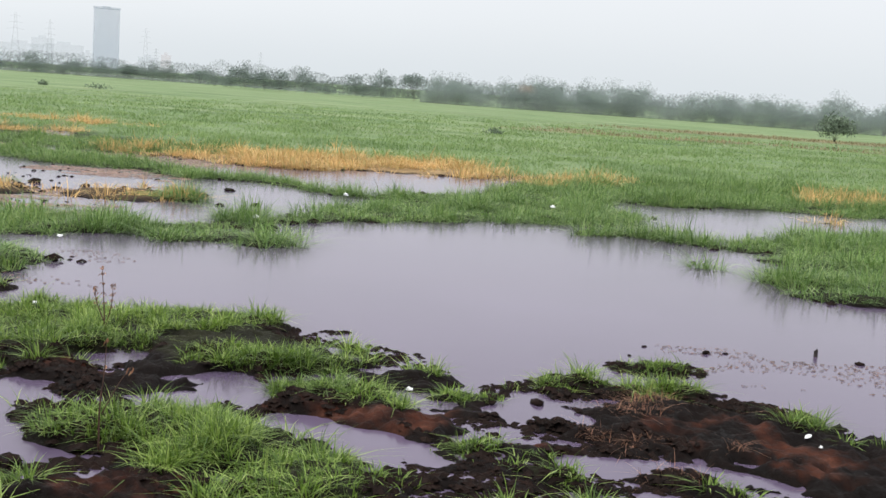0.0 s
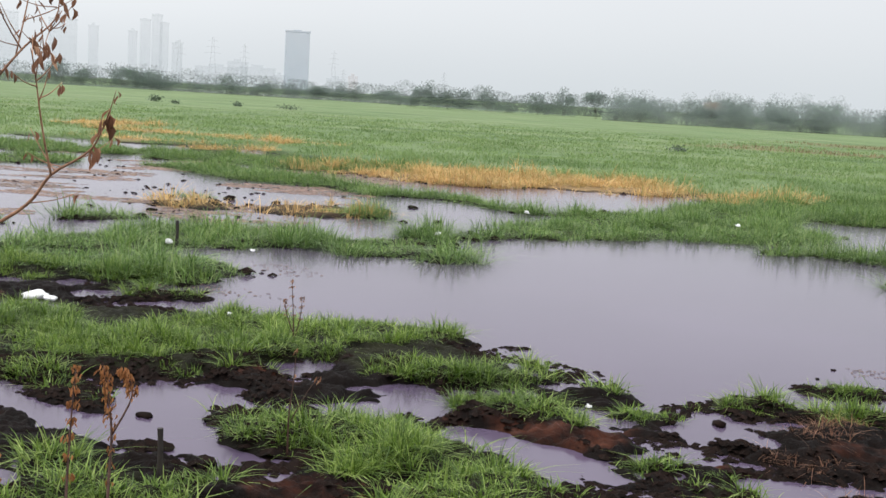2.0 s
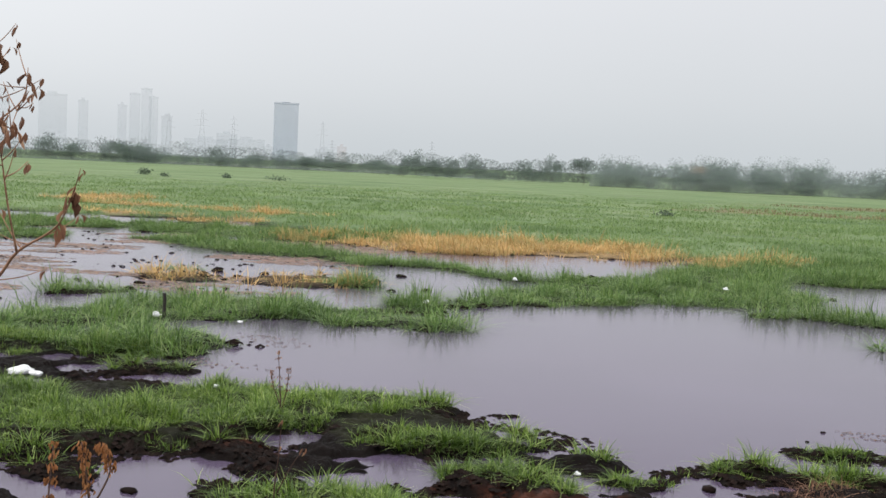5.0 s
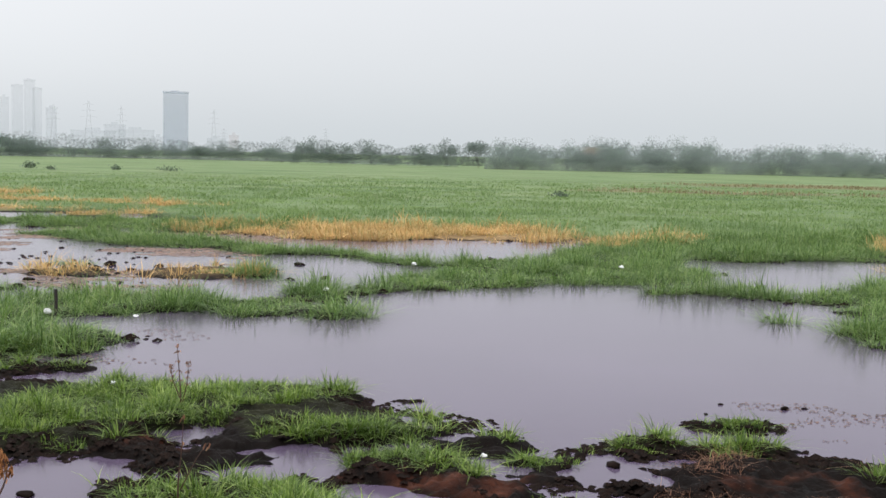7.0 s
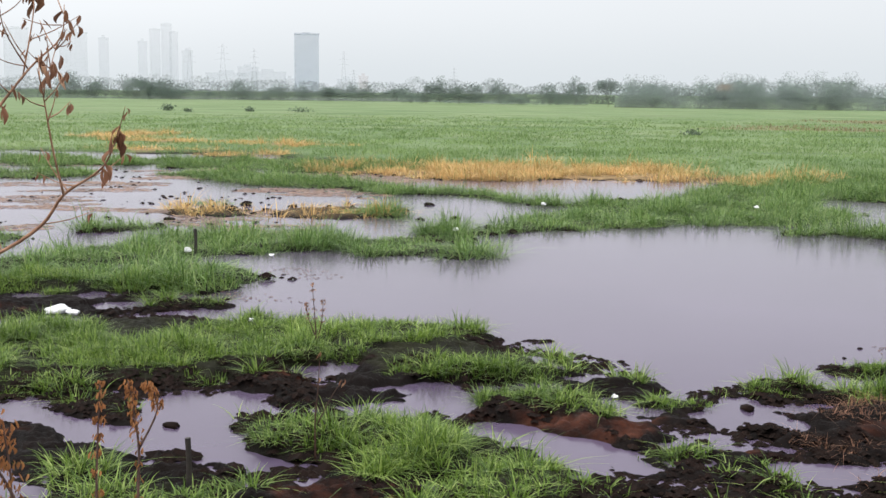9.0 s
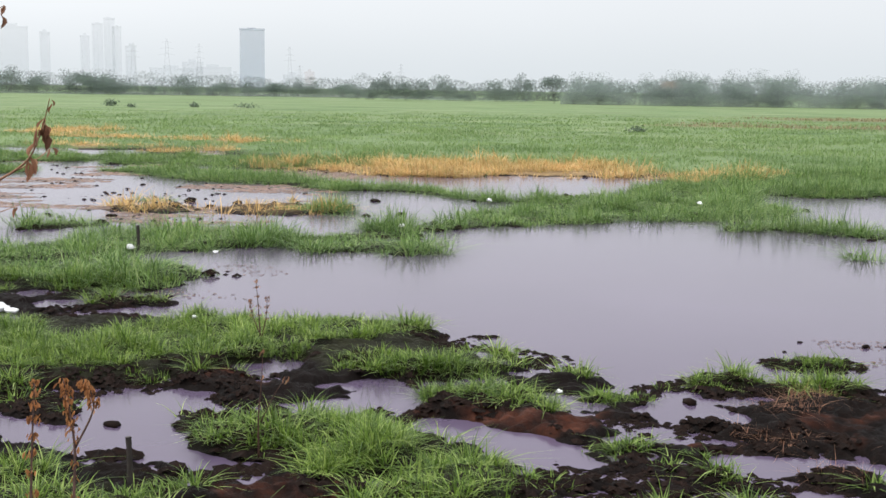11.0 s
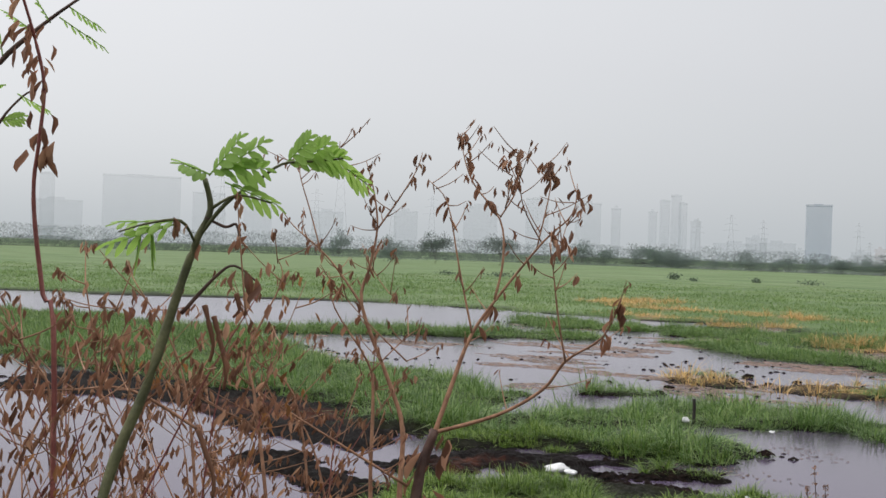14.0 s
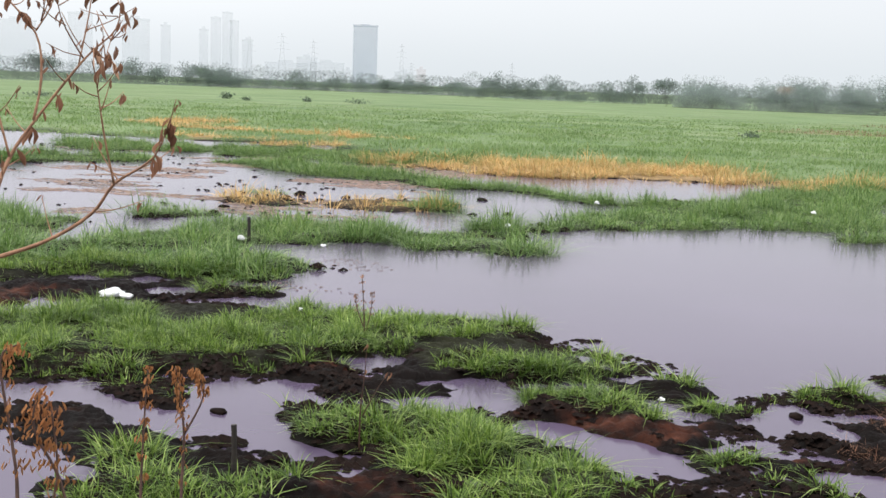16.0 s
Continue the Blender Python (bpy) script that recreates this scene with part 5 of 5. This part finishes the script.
rumpled("white_sack", -8.1, 20.75, 0.42, 0.26, 0.18, LITTER, "crumpled white plastic sack lying on black peat", "sack", lift=0.05)
rumpled("white_sack", -7.78, 20.62, 0.24, 0.16, 0.1, LITTER, "small torn white plastic piece beside a sack", "sack", lift=0.05)
scrap = "white plastic scrap lying in the marsh grass"
for x, y, s in ((-3.2, 32.6, 0.22), (-1.45, 40.5, 0.2), (5.17, 40.5, 0.16), (-4.55, 19.85, 0.09), (0.87, 16.9, 0.08), (-8.43, 27.5, 0.22), (-6.48, 27.3, 0.12), (5.25, 15.2, 0.05)):
    rumpled("plastic_scrap", x, y, s * 0.95, s * 0.6, s * 0.55, LITTER, scrap, "litter", "plastic litter", lift=0.12 if y > 25 else 0.07, rough=0.9)
rumpled("plastic_film", 5.3, 15.75, 0.14, 0.05, 0.02, LITTER, "thin torn plastic film on the peat edge", "litter", "plastic litter", lift=0.04, rough=0.9)


def stake(x, y, h, r):
    z = ground_z(x, y)
    bm = bmesh.new()
    tube(bm, [(0, 0, -0.3), (0.01, 0, h * 0.5), (0.0, 0.005, h)], r, r * 0.9, 8, 0.06)
    ob = part("stake", bm, POST, shade=False)
    ob.location = (x, y, z)
    tagged(ob, "short black tarred wooden stake standing in the mud", "stake", "stakes in the marsh")


stake(-2.92, 12.90, 0.54, 0.03)
stake(-8.3, 27.6, 0.62, 0.04)
stake(7.05, 20.7, 0.10, 0.035)

clod = "dark wet peat clod standing out of shallow water"
for x, y, s in ((4.4, 20.6, 0.12), (4.05, 19.9, 0.10), (7.45, 30.6, 0.2), (5.3, 20.4, 0.22), (5.6, 20.45, 0.12), (-1.87, 20.4, 0.28), (-10.9, 39.2, 0.45), (-9.3, 39.0, 0.3),
                (-5.9, 22.6, 0.2), (-3.5, 20.9, 0.16), (-3.0, 20.9, 0.2), (0.3, 18.3, 0.12), (0.45, 18.2, 0.1), (2.4, 16.9, 0.3), (1.7, 16.0, 0.16), (7.6, 20.3, 0.2), (9.2, 26.8, 0.2),
                (-11.6, 34.4, 0.3), (-5.0, 29.1, 0.2), (3.0, 41.0, 0.3), (4.7, 38.0, 0.4), (-3.8, 36.8, 0.25), (-5.2, 40.6, 0.3), (-3.9, 15.0, 0.25), (-2.4, 15.9, 0.3)):
    s = s * (0.55 if y < 32 else 0.8)
    rumpled("peat_clod", x, y, s * 1.5, s, s * 0.6, CLOD, clod, "clod", "peat clods", 0.5, 0.0, 2)


def crumbs(name, n, x0, x1, y0, y1, lo, hi, size, label, keep=0.0):
    """Many small peat crumbs along the shores, one mesh."""
    x, y = rng.uniform(x0, x1, n), rng.uniform(y0, y1, n)
    z, c = marsh(x, y)
    ok = (c["land"] > lo) & (c["land"] < hi) & (fbm(x, y, 1.1, 3) > keep) & (c["f"] < 0) & (c["p"] < -0.1)
    x, y, z = x[ok], y[ok], np.maximum(z[ok], 0)
    n = len(x)
    oct_ = np.array([(1, 0, 0), (0, 1, 0), (-1, 0, 0), (0, -1, 0), (0, 0, 1.0), (0.7, 0.7, 0.5), (-0.7, 0.7, 0.45), (-0.7, -0.7, 0.5), (0.7, -0.7, 0.4)])
    s = size * (0.4 + 1.2 * rng.rand(n) ** 2)
    jit = 1 + 0.5 * (rng.rand(n, 9, 3) - 0.5)
    a = rng.rand(n) * 6.28
    v = oct_[None] * jit * s[:, None, None] * np.array([1.4, 1.0, 0.8])
    vx = v[..., 0] * np.cos(a)[:, None] - v[..., 1] * np.sin(a)[:, None]
    vy = v[..., 0] * np.sin(a)[:, None] + v[..., 1] * np.cos(a)[:, None]
    V = np.stack([vx + x[:, None], vy + y[:, None], v[..., 2] + z[:, None] - 0.01], -1).reshape(-1, 3)
    F = np.array([(0, 5, 4), (5, 1, 4), (1, 6, 4), (6, 2, 4), (2, 7, 4), (7, 3, 4), (3, 8, 4), (8, 0, 4)])
    tri = (np.arange(n)[:, None, None] * 9 + F[None]).reshape(-1, 3)
    tagged(mesh_object(name, V, [tri], CLOD), label, "peat crumbs", kind="stuff")


crumbs("peat_crumbs", 60000, -8, 8, 11.5, 22.5, -0.22, 0.7, 0.04, "black peat crumbs strewn along the near waterline", 0.05)
crumbs("shore_clods", 3000, -4.6, 1.2, 17.6, 21.2, -0.55, 0.05, 0.036, "small black peat lumps standing in the water off the near bund", 0.1)
crumbs("channel_clods", 900, -5, -1.8, 13.0, 15.6, -0.5, 0.05, 0.085, "wet black peat lumps standing in a narrow channel", 0.0)
crumbs("pool_clods", 1500, -28, -7, 31, 54, -9.5, -0.1, 0.05, "dark peat lumps scattered in the shallow pools", 0.08)
crumbs("far_crumbs", 16000, -32, 18, 22, 62, -0.5, 0.1, 0.09, "dark peat crumbs along the far waterlines", 0.15)


def floating_reeds(name, n, box_, size, keep, label):
    """Flat broken reeds that float on the shallow water."""
    x0, x1, y0, y1 = box_
    x, y = rng.uniform(x0, x1, n), rng.uniform(y0, y1, n)
    z, c = marsh(x, y)
    ok = (z < 0) & (fbm(x * 0.45, y, 1.6, 4) > keep)
    x, y = x[ok], y[ok]
    n = len(x)
    a = rng.normal(0.1, 0.8, n)
    L, W = size * (0.4 + rng.rand(n)), size * 0.09 * (0.6 + rng.rand(n))
    cx, cy = np.cos(a), np.sin(a)
    rows = []
    for s, t, h in ((-1, -1, 0.006), (1, -1, 0.006), (1, 1, 0.006), (-1, 1, 0.006), (-0.9, 0, 0.012), (0.9, 0, 0.014)):
        rows.append(np.stack([x + cx * L * s - cy * W * t, y + cy * L * s + cx * W * t, np.full(n, h)], 1))
    V = np.stack(rows, 1).reshape(-1, 3)
    i = np.arange(n) * 6
    tagged(mesh_object(name, V, [np.concatenate([np.stack([i, i + 1, i + 5, i + 4], 1), np.stack([i + 4, i + 5, i + 2, i + 3], 1)])], REED), label, "reed litter", kind="stuff")


floating_reeds("floating_reeds", 30000, (-30, -7, 31, 56), 0.15, 0.15, "brown broken reeds floating on a shallow pool")
floating_reeds("pond_litter", 1100, (4.6, 8.6, 18.4, 20.8), 0.026, 0.25, "thin reddish plant litter floating on the pond")
floating_reeds("bank_litter", 700, (-7.5, -4.5, 22.5, 28), 0.03, 0.2, "thin brown plant litter floating at the pond edge")


# ---------------- the embankment on which the walk begins ----------------
x = rng.rand(22000) * 18 - 9
y = rng.rand(22000) * 13.2 - 4
z, c = marsh(x, y)
blades("bank_grass", x, y, z - 0.02, 0.15 + 0.08 * fbm(x, y, 0.9, 2), 0.012, GRASS, 1.1, 2, "short green grass covering the embankment slope")
